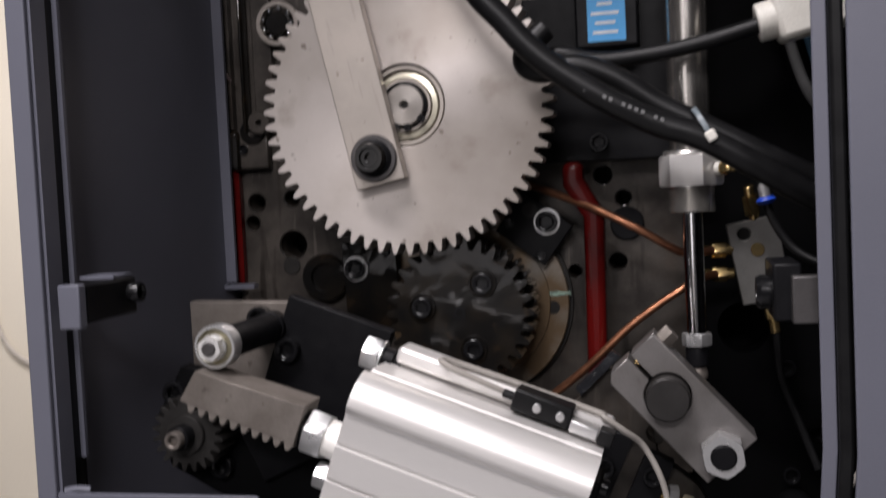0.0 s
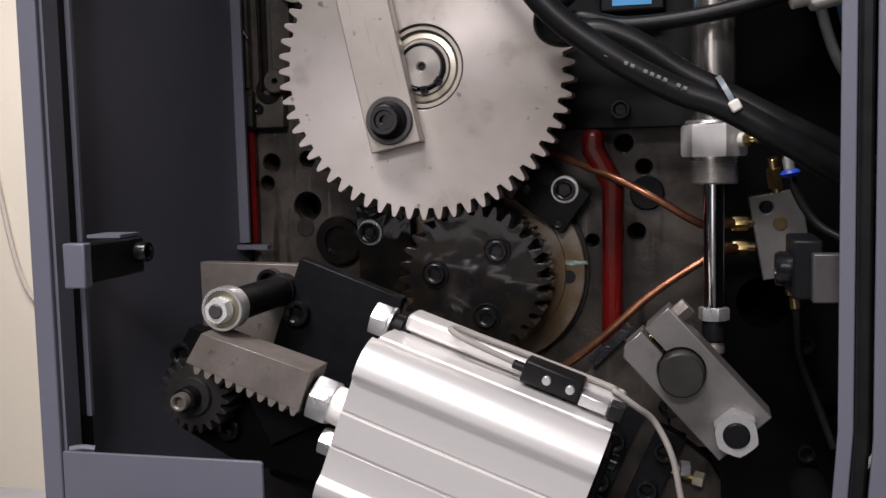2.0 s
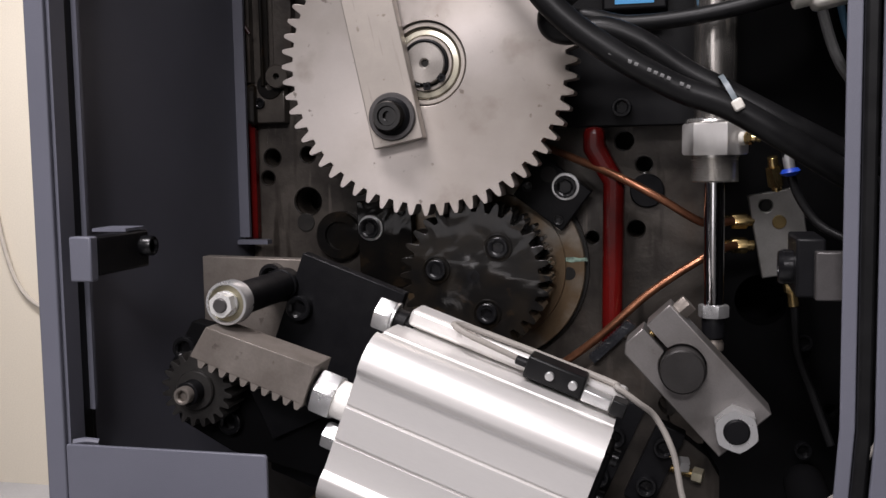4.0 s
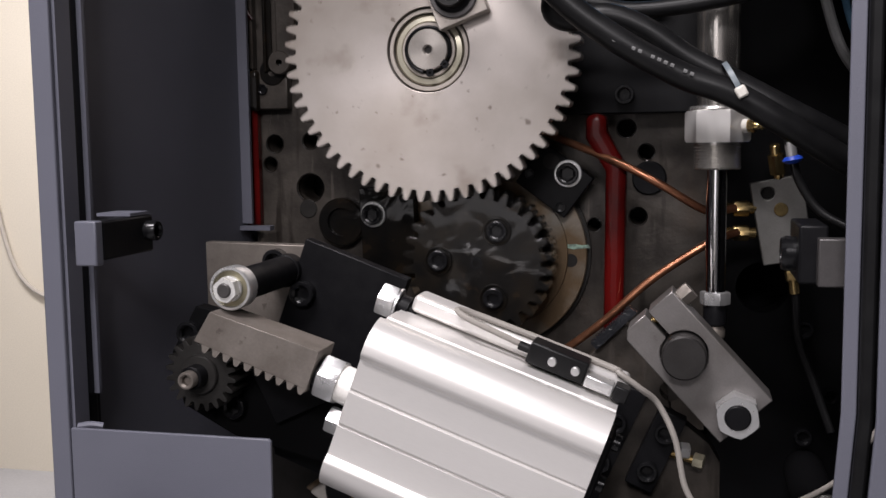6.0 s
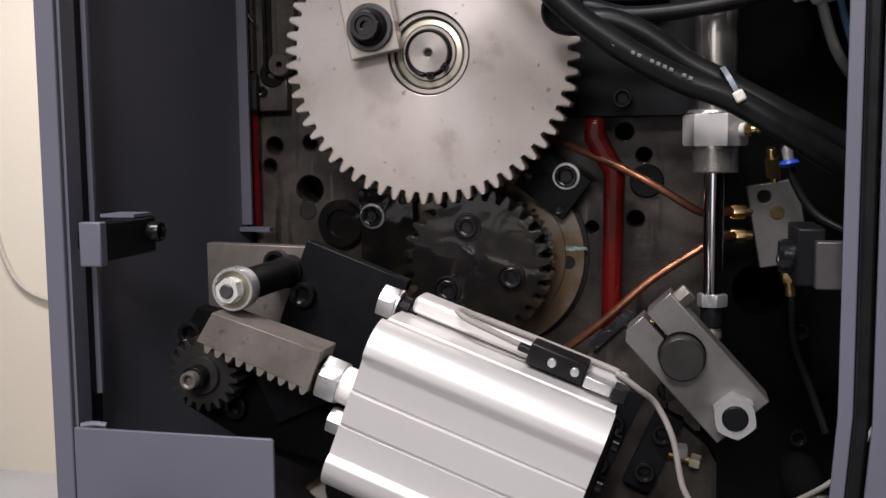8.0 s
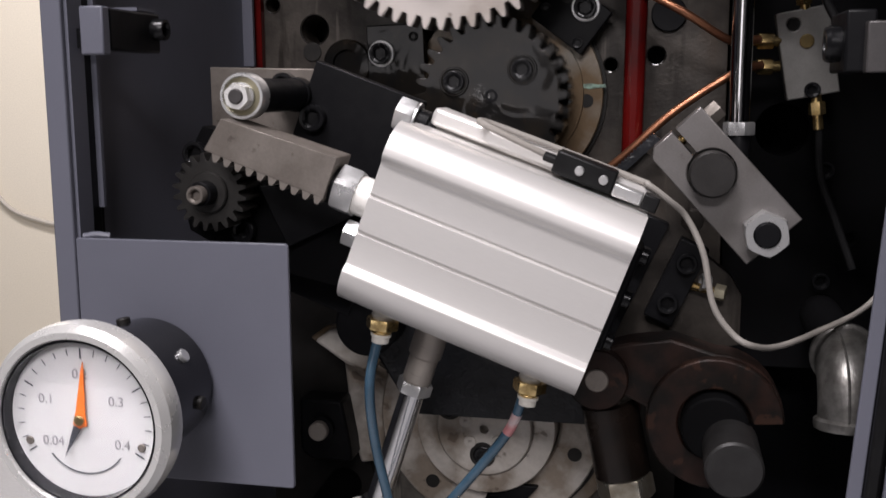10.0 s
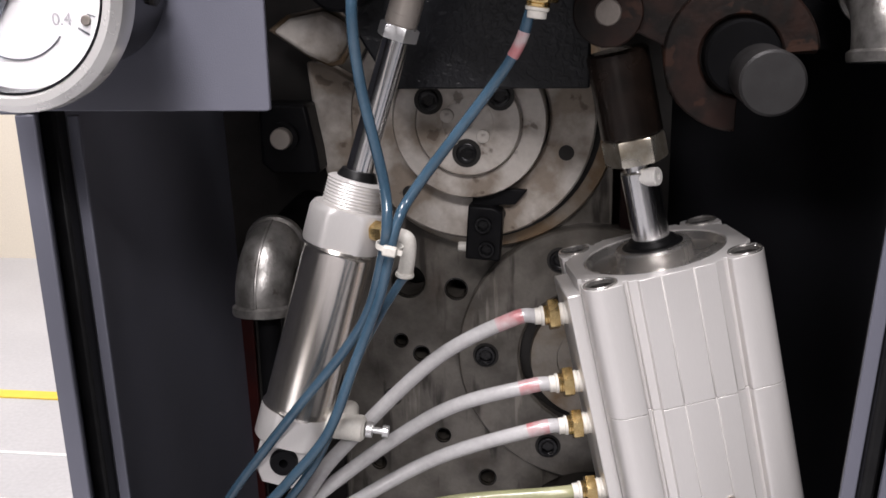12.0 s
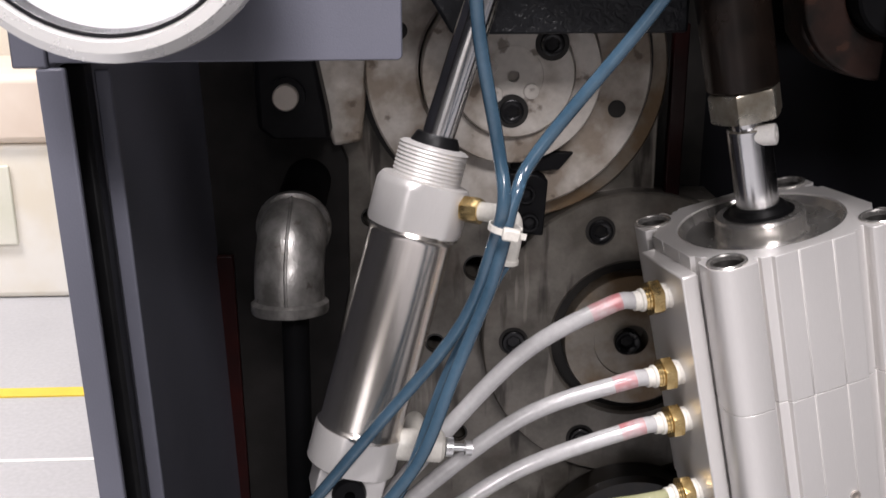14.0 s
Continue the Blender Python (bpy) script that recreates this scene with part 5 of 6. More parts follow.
part("head_cap", flat_cap([(0.0190, 0.0185), (0.0235, 0.0190), (0.0252, 0.0215), (0.0258, 0.0235), (0.0258, 0.0440), (0.0250, 0.0455), (0.0200, 0.0455)], 0.0226), ALU, rc, "aluminium end cap with wrench flats")
part("tail_cap", flat_cap([(0.0200, 0.1615), (0.0246, 0.1620), (0.0252, 0.1635), (0.0252, 0.1835), (0.0244, 0.1845), (0.0100, 0.1845)], 0.0224), ALU, rc, "aluminium tail cap with wrench flats")
lug_m = RCI @ Matrix.Translation(A0 + AD * 0.184 - nv * 0.011) @ Matrix(((sv.x, AD.x, nv.x, 0), (sv.y, AD.y, nv.y, 0), (sv.z, AD.z, nv.z, 0), (0, 0, 0, 1)))
part("tail_eye", plate([(-0.019, -0.004), (0.019, -0.004), (0.019, 0.018), (0.011, 0.030), (-0.011, 0.030), (-0.019, 0.018)], 0.026, [(0, 0.012, 0.009)], 28), ALU, rc, "eye lug", m=lug_m, bevel=0.001)
part("eye_pin", lathe([(0.003, 0.0), (0.0095, 0), (0.0095, 0.028), (0.0085, 0.030), (0.003, 0.030)], 32), BLACK_STEEL, rc, "black pivot pin", m=lug_m @ pose(0, 0.012, 0))
up = (Vector((-0.0535, 0.119, 0.978)) - A0).normalized()
part("piston_rod", rod(0.0088, 0.0, 0.10, 32, 0.0008), CHROME, rc, "chromed piston rod", m=along(A0, A0 + AD).inverted() @ along(A0 - up * 0.004, A0 + up))
part("rod_nut", hexagon(0.0225, 0.0945, 0.103), ZINC, rc, "lock nut", m=along(A0, A0 + AD).inverted() @ along(A0, A0 + up))
part("rod_coupling", lathe([(0.0098, 0.103), (0.0105, 0.104), (0.0105, 0.122), (0.0120, 0.124), (0.0120, 0.16)], 32), STEEL, rc, "grey steel coupling", m=along(A0, A0 + AD).inverted() @ along(A0, A0 + up))
e = thing("elbow_fitting", "white plastic elbow fitting on a brass stem", "hose fitting")
part("stem", hexagon(0.0125, 0, 0.010), BRASS, e, "brass stem", m=along((-0.0690, 0.1035, 0.8555), (-0.0422, 0.087, 0.8555)))
part("elbow_body", sweep([(-0.0610, 0.0986, 0.8555), (-0.0520, 0.0930, 0.8555), (-0.0455, 0.0888, 0.8540), (-0.0448, 0.0870, 0.8460), (-0.0470, 0.0867, 0.8330)], 0.0050, 18, steps=5), WHITE_PLASTIC, e)
part("release_ring", rod(0.0060, 0, 0.003, 20, 0.0006), WHITE_PLASTIC, e, m=along((-0.0473, 0.0867, 0.8335), (-0.0490, 0.087, 0.82)))
e2 = thing("flow_valve", "white flow control valve with a small adjusting screw", "valve", along((-0.112, 0.098, 0.722), (-0.06, 0.1, 0.716)))
part("valve_body", rod(0.0090, 0, 0.032, 24, 0.002), WHITE_PLASTIC, e2)
part("adjuster", lathe([(0.003, 0.032), (0.0055, 0.033), (0.0055, 0.037), (0.0022, 0.037), (0.0022, 0.044), (0.0042, 0.044), (0.0042, 0.048)], 20), ZINC, e2, "bright adjusting screw")
part("valve_leg", rod(0.0062, 0, 0.026, 20, 0.001), WHITE_PLASTIC, e2, m=along((0.004, 0, 0.020), (0.03, 0.0, 0.016)))

# ---- pipe elbows ----
def pipe_elbow(points, r, label, seam_side):
    ob = thing("pipe_elbow", label, "pipe elbow", None, "pipe elbows")
    path = smooth_path(points, 8)
    part("elbow_body", sweep(path, r, 28, smooth=False), GALV, ob)
    for p, q in ((path[0], path[1]), (path[-1], path[-2])):
        part("collar", lathe([(r * 0.9, 0), (r * 1.09, 0), (r * 1.12, 0.002), (r * 1.12, 0.006), (r, 0.008)], 32), GALV, ob, m=along(p, q))
    sd = Vector(seam_side)
    part("seam", sweep([q + ((sd - (path[min(i + 1, len(path) - 1)] - path[max(i - 1, 0)]).normalized() * sd.dot((path[min(i + 1, len(path) - 1)] - path[max(i - 1, 0)]).normalized())).normalized()) * r for i, q in enumerate(path)], 0.0011, 6, smooth=False), GALV, ob, "casting seam")
    return ob


pipe_elbow([(-0.170, 0.213, 0.816), (-0.170, 0.201, 0.8145), (-0.1705, 0.187, 0.806), (-0.171, 0.178, 0.792), (-0.171, 0.175, 0.772)], 0.0212, "galvanised iron pipe elbow pointing down", (0, -1, 0.5))
pipe = thing("black_hose", "black hose below the pipe elbow", "hose")
part("tube", sweep([(-0.168, 0.176, 0.785), (-0.170, 0.18, 0.70), (-0.172, 0.185, 0.6), (-0.17, 0.19, 0.35)], 0.0085, 16), BLACK_AND_SHADE, pipe)
pipe = thing("black_pipe", "black pipe running to the upper pipe elbow", "pipe")
part("tube", sweep([(-0.170, 0.20, 0.8145), (-0.169, 0.33, 0.822)], 0.0165, 20), BLACK_AND_SHADE, pipe)
pipe_elbow([(0.2480, 0.196, 0.999), (0.2480, 0.184, 0.998), (0.2480, 0.168, 0.990), (0.2480, 0.158, 0.976), (0.2480, 0.155, 0.956)], 0.0215, "galvanised iron pipe elbow beside the cabinet wall", (-0.2, -1, 0.4))
pipe = thing("black_pipe", "black pipe running to the side pipe elbow", "pipe")
part("tube", sweep([(0.2480, 0.19, 0.999), (0.2480, 0.315, 1.002)], 0.0165, 20), BLACK_AND_SHADE, pipe)

# ---- crank lever ----
lever = thing("crank_lever", "brown rusted cast crank lever with a pivot pin", "lever", face(0.156, 0.165, 0.963))
arc_out = [(0.0470 * math.cos(radians(a)), 0.0470 * math.sin(radians(a))) for a in range(0, 100, 10)]
arc_low = [(0.0470 * math.cos(radians(a)), 0.0470 * math.sin(radians(a))) for a in range(210, 271, 10)]
lever_pts = arc_out + [(-0.030, 0.056), (-0.058, 0.052), (-0.078, 0.046), (-0.095, 0.039), (-0.1, 0.027), (-0.094, 0.010), (-0.08, 0.006), (-0.062, 0.014), (-0.046, 0.006)] + arc_low + [(0.0, -0.026), (0.026, 0.0)]
part("lever_body", plate(lever_pts, 0.030), RUST, lever, bevel=0.002)
ring_out = [(0.0462 * math.cos(radians(a)), 0.0462 * math.sin(radians(a))) for a in range(4, 269, 8)]
ring_in = [(0.0245 * math.cos(radians(a)), 0.0245 * math.sin(radians(a))) for a in range(268, 3, -8)]
part("clamp_ring", plate(ring_out + ring_in, 0.010), RUST, lever, "brown split clamp ring", m=pose(0, 0, 0.0305), bevel=0.0015)
part("hub_shaft", rod(0.0225, -0.02, 0.052, 48, 0.0015), BLACK_AND_SHADE, lever, "black hub shaft")
part("hub_pin", rod(0.0185, 0.045, 0.099, 44, 0.0015), material("dull_black_pin_steel", (0.030, 0.029, 0.029), 0.45, 0.3, (0.020, 0.019, 0.019), 60, 0.6, 0.1), lever, "dark hub pin", m=pose(0.010, -0.010, 0))
eye = part("eye", lathe([(0.004, 0.028), (0.0215, 0.028), (0.0215, 0.040), (0.0205, 0.041), (0.004, 0.041)], 44), RUST, lever, m=pose(-0.080, 0.027, 0))
part("pivot_pin", rod(0.0082, 0.035, 0.0425, 28, 0.0008), DULL_STEEL, lever, "grey pivot pin", m=pose(-0.080, 0.027, 0), owner=eye)

# ---- greasy cross beam and white flange behind it ----
beam = thing("cross_beam", "black greasy cross beam in front of the flange", "beam", face(0, 0.235, 0))
part("beam_body", plate([(-0.071, 0.937), (0.066, 0.937), (0.066, 1.06), (-0.105, 1.06), (-0.105, 0.992)], 0.052), GREASE, beam, bevel=0.002)
fl = thing("shaft_flange", "stained white shaft flange with socket screws", "flange", face(-0.027, YB, 0.902))
part("outer_ring", lathe([(0.062, 0), (0.0985, 0), (0.0985, 0.030), (0.097, 0.032), (0.064, 0.032), (0.062, 0.030)], 80), WHITE_CAST, fl, "outer flange ring")
part("middle_ring", lathe([(0.04, 0), (0.0605, 0), (0.0605, 0.050), (0.0595, 0.052), (0.0425, 0.052), (0.0420, 0.050)], 72), WHITE_CAST, fl, "stained middle ring")
part("cover", lathe([(0.004, 0.0), (0.0412, 0.0), (0.0412, 0.058), (0.040, 0.060), (0.020, 0.060), (0.0195, 0.0595), (0.004, 0.0595)], 64), WHITE_CAST, fl, "white bearing cover")
for x, y in ((-0.030, 0.018), (0.025, 0.021), (-0.001, -0.023)):
    recess = part("screw_recess", rod(0.0112, 0.058, 0.0606, 28), BORE_SHADE, fl, m=pose(x, y, 0))
    part("screw_head", socket_bolt(0.0080, 0.003), SCREW_BLACK, fl, "dark socket screw", m=pose(x, y, 0.0598), owner=recess)
for x, y in ((-0.012, -0.012), (0.012, -0.010), (-0.016, 0.006)):
    part("grease_plug", lathe([(0.0055, 0.0595), (0.0050, 0.0612), (0.002, 0.062)], 20), WHITE_CAST, fl, m=pose(x, y, 0))
for a in (-20, -75, -130, 160):
    part("ring_hole", rod(0.0062, 0.031, 0.0326, 24), BORE_SHADE, fl, m=pose(0.080 * math.cos(radians(a)), 0.080 * math.sin(radians(a)), 0))
part("groove", lathe([(0.099, 0), (0.104, 0), (0.104, 0.012), (0.099, 0.012)], 72), BORE_SHADE, fl, "dark groove")
part("back_ring", lathe([(0.070, 0), (0.1080, 0), (0.1080, 0.008), (0.1065, 0.010), (0.070, 0.010)], 80), RING_STEEL, fl, "yellow stained backing ring", m=pose(0.0075, -0.004, 0))
key = thing("limit_block", "black steel limit block with screws", "limit block", face(-0.016, 0.285, 0.812, -4))
part("block_body", plate([(-0.014, -0.022), (0.014, -0.022), (0.014, 0.018), (0.006, 0.022), (-0.014, 0.022)], 0.018), BLACK_STEEL, key, bevel=0.0015)
part("screw_head", socket_bolt(0.0068, 0.005), SCREW_BLACK, key, m=pose(0.003, -0.012, 0.018))
part("screw_head", socket_bolt(0.0068, 0.005), SCREW_BLACK, key, m=pose(-0.001, 0.008, 0.018))
part("white_pad", rod(0.004, 0, 0.007, 16, 0.0008), WHITE_PLASTIC, key, "white plastic pad", m=pose(-0.014, -0.014, 0.010, 0, -90, 0))
sh = thing("shim_plate", "dark shim plate below the flange", "shim", face(-0.004, 0.283, 0.838))
part("shim_body", plate([(-0.022, -0.006), (0.012, -0.004), (0.022, 0.008), (0.0, 0.009), (-0.022, 0.004)], 0.006), BLACK_STEEL, sh, bevel=0.001)
gus = thing("cast_lug", "stained white cast lug beside the beam", "lug", face(-0.1408, 0.270, 0.9675))
part("lug_body", plate([(-0.0360, 0.0052), (-0.0229, 0.0148), (0.0046, 0.0202), (0.0192, 0.0115), (0.0231, -0.0015), (0.0139, -0.0174), (0.0056, -0.0191), (-0.0078, -0.0137)], 0.015), WHITE_CAST, gus, bevel=0.003)
part("lug_web", plate([(-0.0424, 0.0061), (-0.0270, 0.0175), (0.0055, 0.0238), (0.0227, 0.0136), (0.0273, -0.0018), (0.0164, -0.0205), (0.0067, -0.0225), (-0.0092, -0.0162)], 0.006), RING_STEEL, gus, "brown stained lug rim", bevel=0.0015)
fh = thing("flange_housing", "stained white cast housing beside the shaft flange", "housing", face(-0.1429, 0.314, 0.9005))
part("housing_body", plate([(-0.0205, 0.0462), (0.0017, 0.0414), (0.0235, 0.0290), (0.0188, -0.0071), (0.0137, -0.0489), (-0.0062, -0.0523), (-0.0139, -0.0231), (-0.0174, 0.0150)], 0.018), WHITE_CAST, fh, bevel=0.003)
dp = thing("dark_roller", "black steel roller end beside the gauge panel", "roller", face(-0.098, 0.22, 1.015))
part("roller_body", rod(0.024, 0, 0.07, 40, 0.002), BLACK_STEEL, dp)

lp = thing("pivot_pin", "grey pivot pin in a black square plate", "pin", face(-0.177, 0.30, 0.889))
square = part("square_plate", plate([(-0.021, -0.022), (-0.012, -0.030), (0.028, -0.030), (0.026, -0.012), (0.019, 0.026), (-0.021, 0.026)], 0.030), BLACK_STEEL, lp, bevel=0.003)
part("pin_collar", lathe([(0.004, 0.03), (0.0125, 0.03), (0.0125, 0.035), (0.004, 0.035)], 32), BLACK_STEEL, lp, owner=square)
part("pin_end", rod(0.0086, 0.03, 0.042, 28, 0.0008), STEEL, lp, owner=square)

# lower ring with screws
cr = thing("bearing_ring", "large grey bearing ring with socket screws", "bearing ring", face(0.072, YB, 0.695))
part("outer_ring", lathe([(0.062, 0), (0.115, 0), (0.115, 0.014), (0.1135, 0.016), (0.064, 0.016), (0.062, 0.014)], 80), PALE_LIT_CASTING, cr)
part("groove", lathe([(0.053, 0), (0.062, 0), (0.062, 0.006), (0.053, 0.006)], 64), BORE_SHADE, cr, "dark groove")
part("inner_disc", lathe([(0.012, 0), (0.053, 0), (0.053, 0.018), (0.052, 0.020), (0.03, 0.020), (0.0295, 0.0185), (0.012, 0.0185)], 64), RING_STEEL, cr, "grey inner disc")
part("hub_screw", socket_bolt(0.010, 0.006), SCREW_BLACK, cr, m=pose(-0.005, 0.0, 0.0185))
for a in (108, 180, 246, 300, 50):
    x, y = 0.091 * math.cos(radians(a)), 0.091 * math.sin(radians(a))
    recess = part("screw_recess", rod(0.0112, 0.015, 0.0164, 28), BORE_SHADE, cr, m=pose(x, y, 0))
    part("screw_head", socket_bolt(0.0088, 0.004), SCREW_BLACK, cr, "dark socket screw", m=pose(x, y, 0.0158), owner=recess)
ro = thing("lower_roller", "dark round housing low in the cabinet", "housing", face(0.075, 0.30, 0.52))
part("housing", lathe([(0.04, 0), (0.07, 0), (0.07, 0.02), (0.066, 0.024), (0.04, 0.024)], 56), OILY_BLACK, ro)

# ---- vertical cylinder ----
VX, VY = 0.1715, 0.236
vc = thing("round_air_cylinder", "upright stainless air cylinder with a hexagon end cap", "air cylinder", pose(VX, VY, 0))
part("tube", lathe([(0.0160, 1.305), (0.0160, 1.62)], 48), material("bright_stainless_tube", (0.66, 0.63, 0.59), 0.22, 0.95, (0.6, 0.57, 0.53), 30, 0.3, 0.02), vc, "bright stainless tube")
part("collar", lathe([(0.0160, 1.303), (0.0215, 1.303), (0.0220, 1.3045), (0.0215, 1.3060), (0.0205, 1.307), (0.0160, 1.307)], 48), ALU_POLISHED, vc)
cap = part("end_cap", hexagon(0.0430, 1.2795, 1.3035, turn=0.35), ALU, vc, "aluminium hexagon end cap")
prof = [(0.012, 1.2585)]
for i in range(9):
    prof += [(0.0172, 1.2590 + i * 0.0022), (0.0183, 1.2601 + i * 0.0022)]
part("threaded_nose", lathe(prof + [(0.0183, 1.281)], 48), ALU_POLISHED, vc, "threaded nose", owner=cap)
part("piston_rod", rod(0.0078, 1.150, 1.262, 32), ROD_STEEL, vc, "chromed piston rod")
part("lock_nut", hexagon(0.0205, 1.1545, 1.1640, turn=0.3), ZINC, vc, "lock nut")
part("rod_end", lathe([(0.0070, 1.1375), (0.0090, 1.139), (0.0090, 1.1525), (0.0085, 1.1545)], 32), BLACK_STEEL, vc, "rod end")
part("ball_stud", lathe([(0.0050, 1.126), (0.0078, 1.129), (0.0080, 1.134), (0.0062, 1.138)], 24), DULL_STEEL, vc, "grey ball stud")
nip = thing("grease_nipple", "small brass grease nipple on the end cap", "nipple", along((VX + 0.019, VY - 0.012, 1.2915), (VX + 0.05, VY - 0.03, 1.2915)))
part("nipple_base", rod(0.0052, 0, 0.004, 18), WHITE_PLASTIC, nip, "white tape")
part("nipple_body", hexagon(0.0085, 0.004, 0.009), BRASS, nip)
part("nipple_tip", lathe([(0.003, 0.009), (0.0024, 0.012), (0.0034, 0.014), (0.002, 0.0165)], 16), BRASS, nip)

# ---- lubrication block ----
lub = thing("distributor_block", "grey aluminium oil distributor block, slightly turned", "distributor block", face(0.2215, 0.297, 1.2155, 10))
part("block_body", plate([(-0.0175, -0.034), (0.0225, -0.034), (0.0225, 0.034), (-0.0175, 0.034)], 0.014, [(-0.005, 0.0235, 0.0052)], 28), material("grey_aluminium_block", (0.21, 0.205, 0.195), 0.5, 0.5, (0.16, 0.155, 0.145), 40, 0.5, 0.1), lub, bevel=0.001)
part("hole_back", rod(0.005, 0.002, 0.006, 20), BORE_SHADE, lub, m=pose(-0.005, 0.0235, 0))
part("block_screw", rod(0.0056, 0.0135, 0.0150, 22, 0.0006), BRASS, lub, "dull brass screw", m=pose(0.003, 0.009, 0))
part("block_screw", socket_bolt(0.0062, 0.004), SCREW_BLACK, lub, m=pose(0.002, -0.029, 0.014))
for z, x in ((1.2275, 0.190), (1.2075, 0.1925)):
    f = thing("pipe_union", "brass pipe union on the distributor block", "pipe union", along((0.2020, 0.287, z - 0.002), (0.12, 0.277, z + 0.0)), "pipe unions")
    part("union_nut", hexagon(0.0115, 0.004, 0.016, turn=0.3), BRASS, f)
    part("union_body", rod(0.0045, -0.002, 0.022, 18, 0.0006), BRASS, f)
f = thing("pipe_union", "upright brass union above the distributor block", "pipe union", along((0.221, 0.287, 1.250), (0.213, 0.275, 1.30)), "pipe unions")
part("union_nut", hexagon(0.0115, 0.004, 0.020, turn=0.3), BRASS, f)
part("union_body", rod(0.0042, -0.002, 0.028, 18, 0.0006), BRASS, f)
f = thing("pipe_union", "brass union below the distributor block", "pipe union", along((0.232, 0.285, 1.182), (0.237, 0.285, 1.14)), "pipe unions")
part("union_nut", hexagon(0.0115, 0.004, 0.014, turn=0.3), BRASS, f)
part("union_body", rod(0.0042, -0.002, 0.026, 18, 0.0006), BRASS, f)
dl = thing("oil_line", "dark thin oil line hanging below the union", "pipe")
part("tube", sweep([(0.2355, 0.285, 1.156), (0.238, 0.28, 1.12), (0.25, 0.27, 1.085), (0.262, 0.26, 1.05)], 0.0032, 10), RUBBER, dl)
cp = thing("copper_pipe", "bent copper oil pipe crossing the bed", "pipe", None, "copper pipes")
part("tube", sweep([(0.025, 0.285, 1.292), (0.0445, 0.28, 1.2844), (0.0989, 0.255, 1.2625), (0.130, 0.252, 1.246), (0.1643, 0.262, 1.2255), (0.187, 0.275, 1.2265)], 0.0033, 12), COPPER, cp)
cp = thing("copper_pipe", "bent copper oil pipe crossing the bed", "pipe", None, "copper pipes")
part("tube", sweep([(0.189, 0.275, 1.2070), (0.1669, 0.258, 1.2000), (0.1227, 0.252, 1.1706), (0.085, 0.252, 1.136), (0.053, 0.262, 1.1102), (0.03, 0.28, 1.095)], 0.0033, 12), COPPER, cp)
bc = thing("blue_collar_hose", "dark oil hose with a blue collar", "hose")
part("tube", sweep([(0.222, 0.245, 1.2875), (0.2265, 0.246, 1.27), (0.233, 0.246, 1.248), (0.248, 0.24, 1.226), (0.272, 0.23, 1.212)], 0.0034, 12), RUBBER, bc)
part("collar", lathe([(0.0034, -0.003), (0.0060, -0.002), (0.0078, 0.0), (0.0060, 0.0025), (0.0034, 0.003)], 24), BLUE_PLASTIC, bc, "blue plastic collar", m=along((0.2275, 0.246, 1.2655), (0.225, 0.246, 1.28)))
part("sleeve", rod(0.0042, 0.003, 0.018, 18), ZINC, bc, "bright sleeve", m=along((0.2275, 0.246, 1.2655), (0.224, 0.246, 1.285)))

# ---- clamp block ----
cl = thing("clamp_lever", "grey steel clamp lever with a slit round a shaft", "clamp lever", face(0.149, 0.171, 1.1335, -47.5))
W2 = 0.0235
hole = [(0.0165 * math.cos(radians(a)), 0.0165 * math.sin(radians(a))) for a in range(172, -173, -12)]
outline = [(-0.0385, -W2 + 0.006), (-0.033, -W2), (0.0625, -W2), (0.0625, W2), (-0.0385, W2), (-0.0385, 0.0017), (-0.0164, 0.0017)] + hole[1:-1] + [(-0.0164, -0.0017), (-0.0385, -0.0017)]
part("clamp_body", plate(outline, 0.030), CLAMP_STEEL, cl, bevel=0.0008)
part("shaft_end", rod(0.0154, 0.0, 0.0455, 48, 0.0012), material("dark_shaft_end", (0.050, 0.047, 0.046), 0.42, 0.6, (0.032, 0.030, 0.029), 50, 0.6, 0.15), cl, "dark shaft end")
part("clamp_bolt", hexagon(0.0125, 0, 0.009), DULL_STEEL, cl, "hexagon clamp bolt", m=along((-0.029, W2, 0.014), (-0.029, W2 + 0.02, 0.014)))
part("bolt_shank", rod(0.0035, -0.02, 0.0, 14), BRASS, cl, m=along((-0.029, W2 - 0.012, 0.014), (-0.029, W2 + 0.02, 0.014)))
nut(face(0.1848, 0.1415, 1.0945), 0.0268, 0.018, ZINC, label="large zinc plated nut on a black stud", stud=0.0088, stud_len=0.0195, turn=0.15)

# ---- plates and screws behind the clamp ----
sp = thing("slide_plate", "oil stained dark grey slide plate behind the clamp", "slide plate", face(0, 0.220, 0))
part("plate_body", plate([(0.060, 1.100), (0.104, 1.143), (0.134, 1.118), (0.139, 1.075), (0.168, 1.052), (0.176, 1.038), (0.176, 1.00), (0.10, 0.985), (0.06, 1.02)], 0.016, [(0.139, 1.092, 0.008)]), CASTING, sp, bevel=0.0012)
gib = thing("gib_bar", "black gib bar with socket screws", "gib bar", face(0.1285, 0.204, 1.048, 66), "", "")
part("bar_body", plate([(-0.032, -0.011), (0.032, -0.011), (0.032, 0.011), (-0.032, 0.011)], 0.014), BLACK_STEEL, gib, bevel=0.001)
gib = thing("gib_bar", "black gib bar with socket screws", "gib bar", face(0.093, 0.204, 1.055, 66), "", "")
part("bar_body", plate([(-0.055, -0.012), (0.045, -0.012), (0.045, 0.012), (-0.055, 0.012)], 0.014), BLACK_STEEL, gib, bevel=0.001)
for x, z in ((0.1355, 1.0635), (0.1225, 1.0335), (0.0995, 1.0695), (0.0875, 1.0385)):
    screw(face(x, 0.190, z), 0.0078, 0.008)
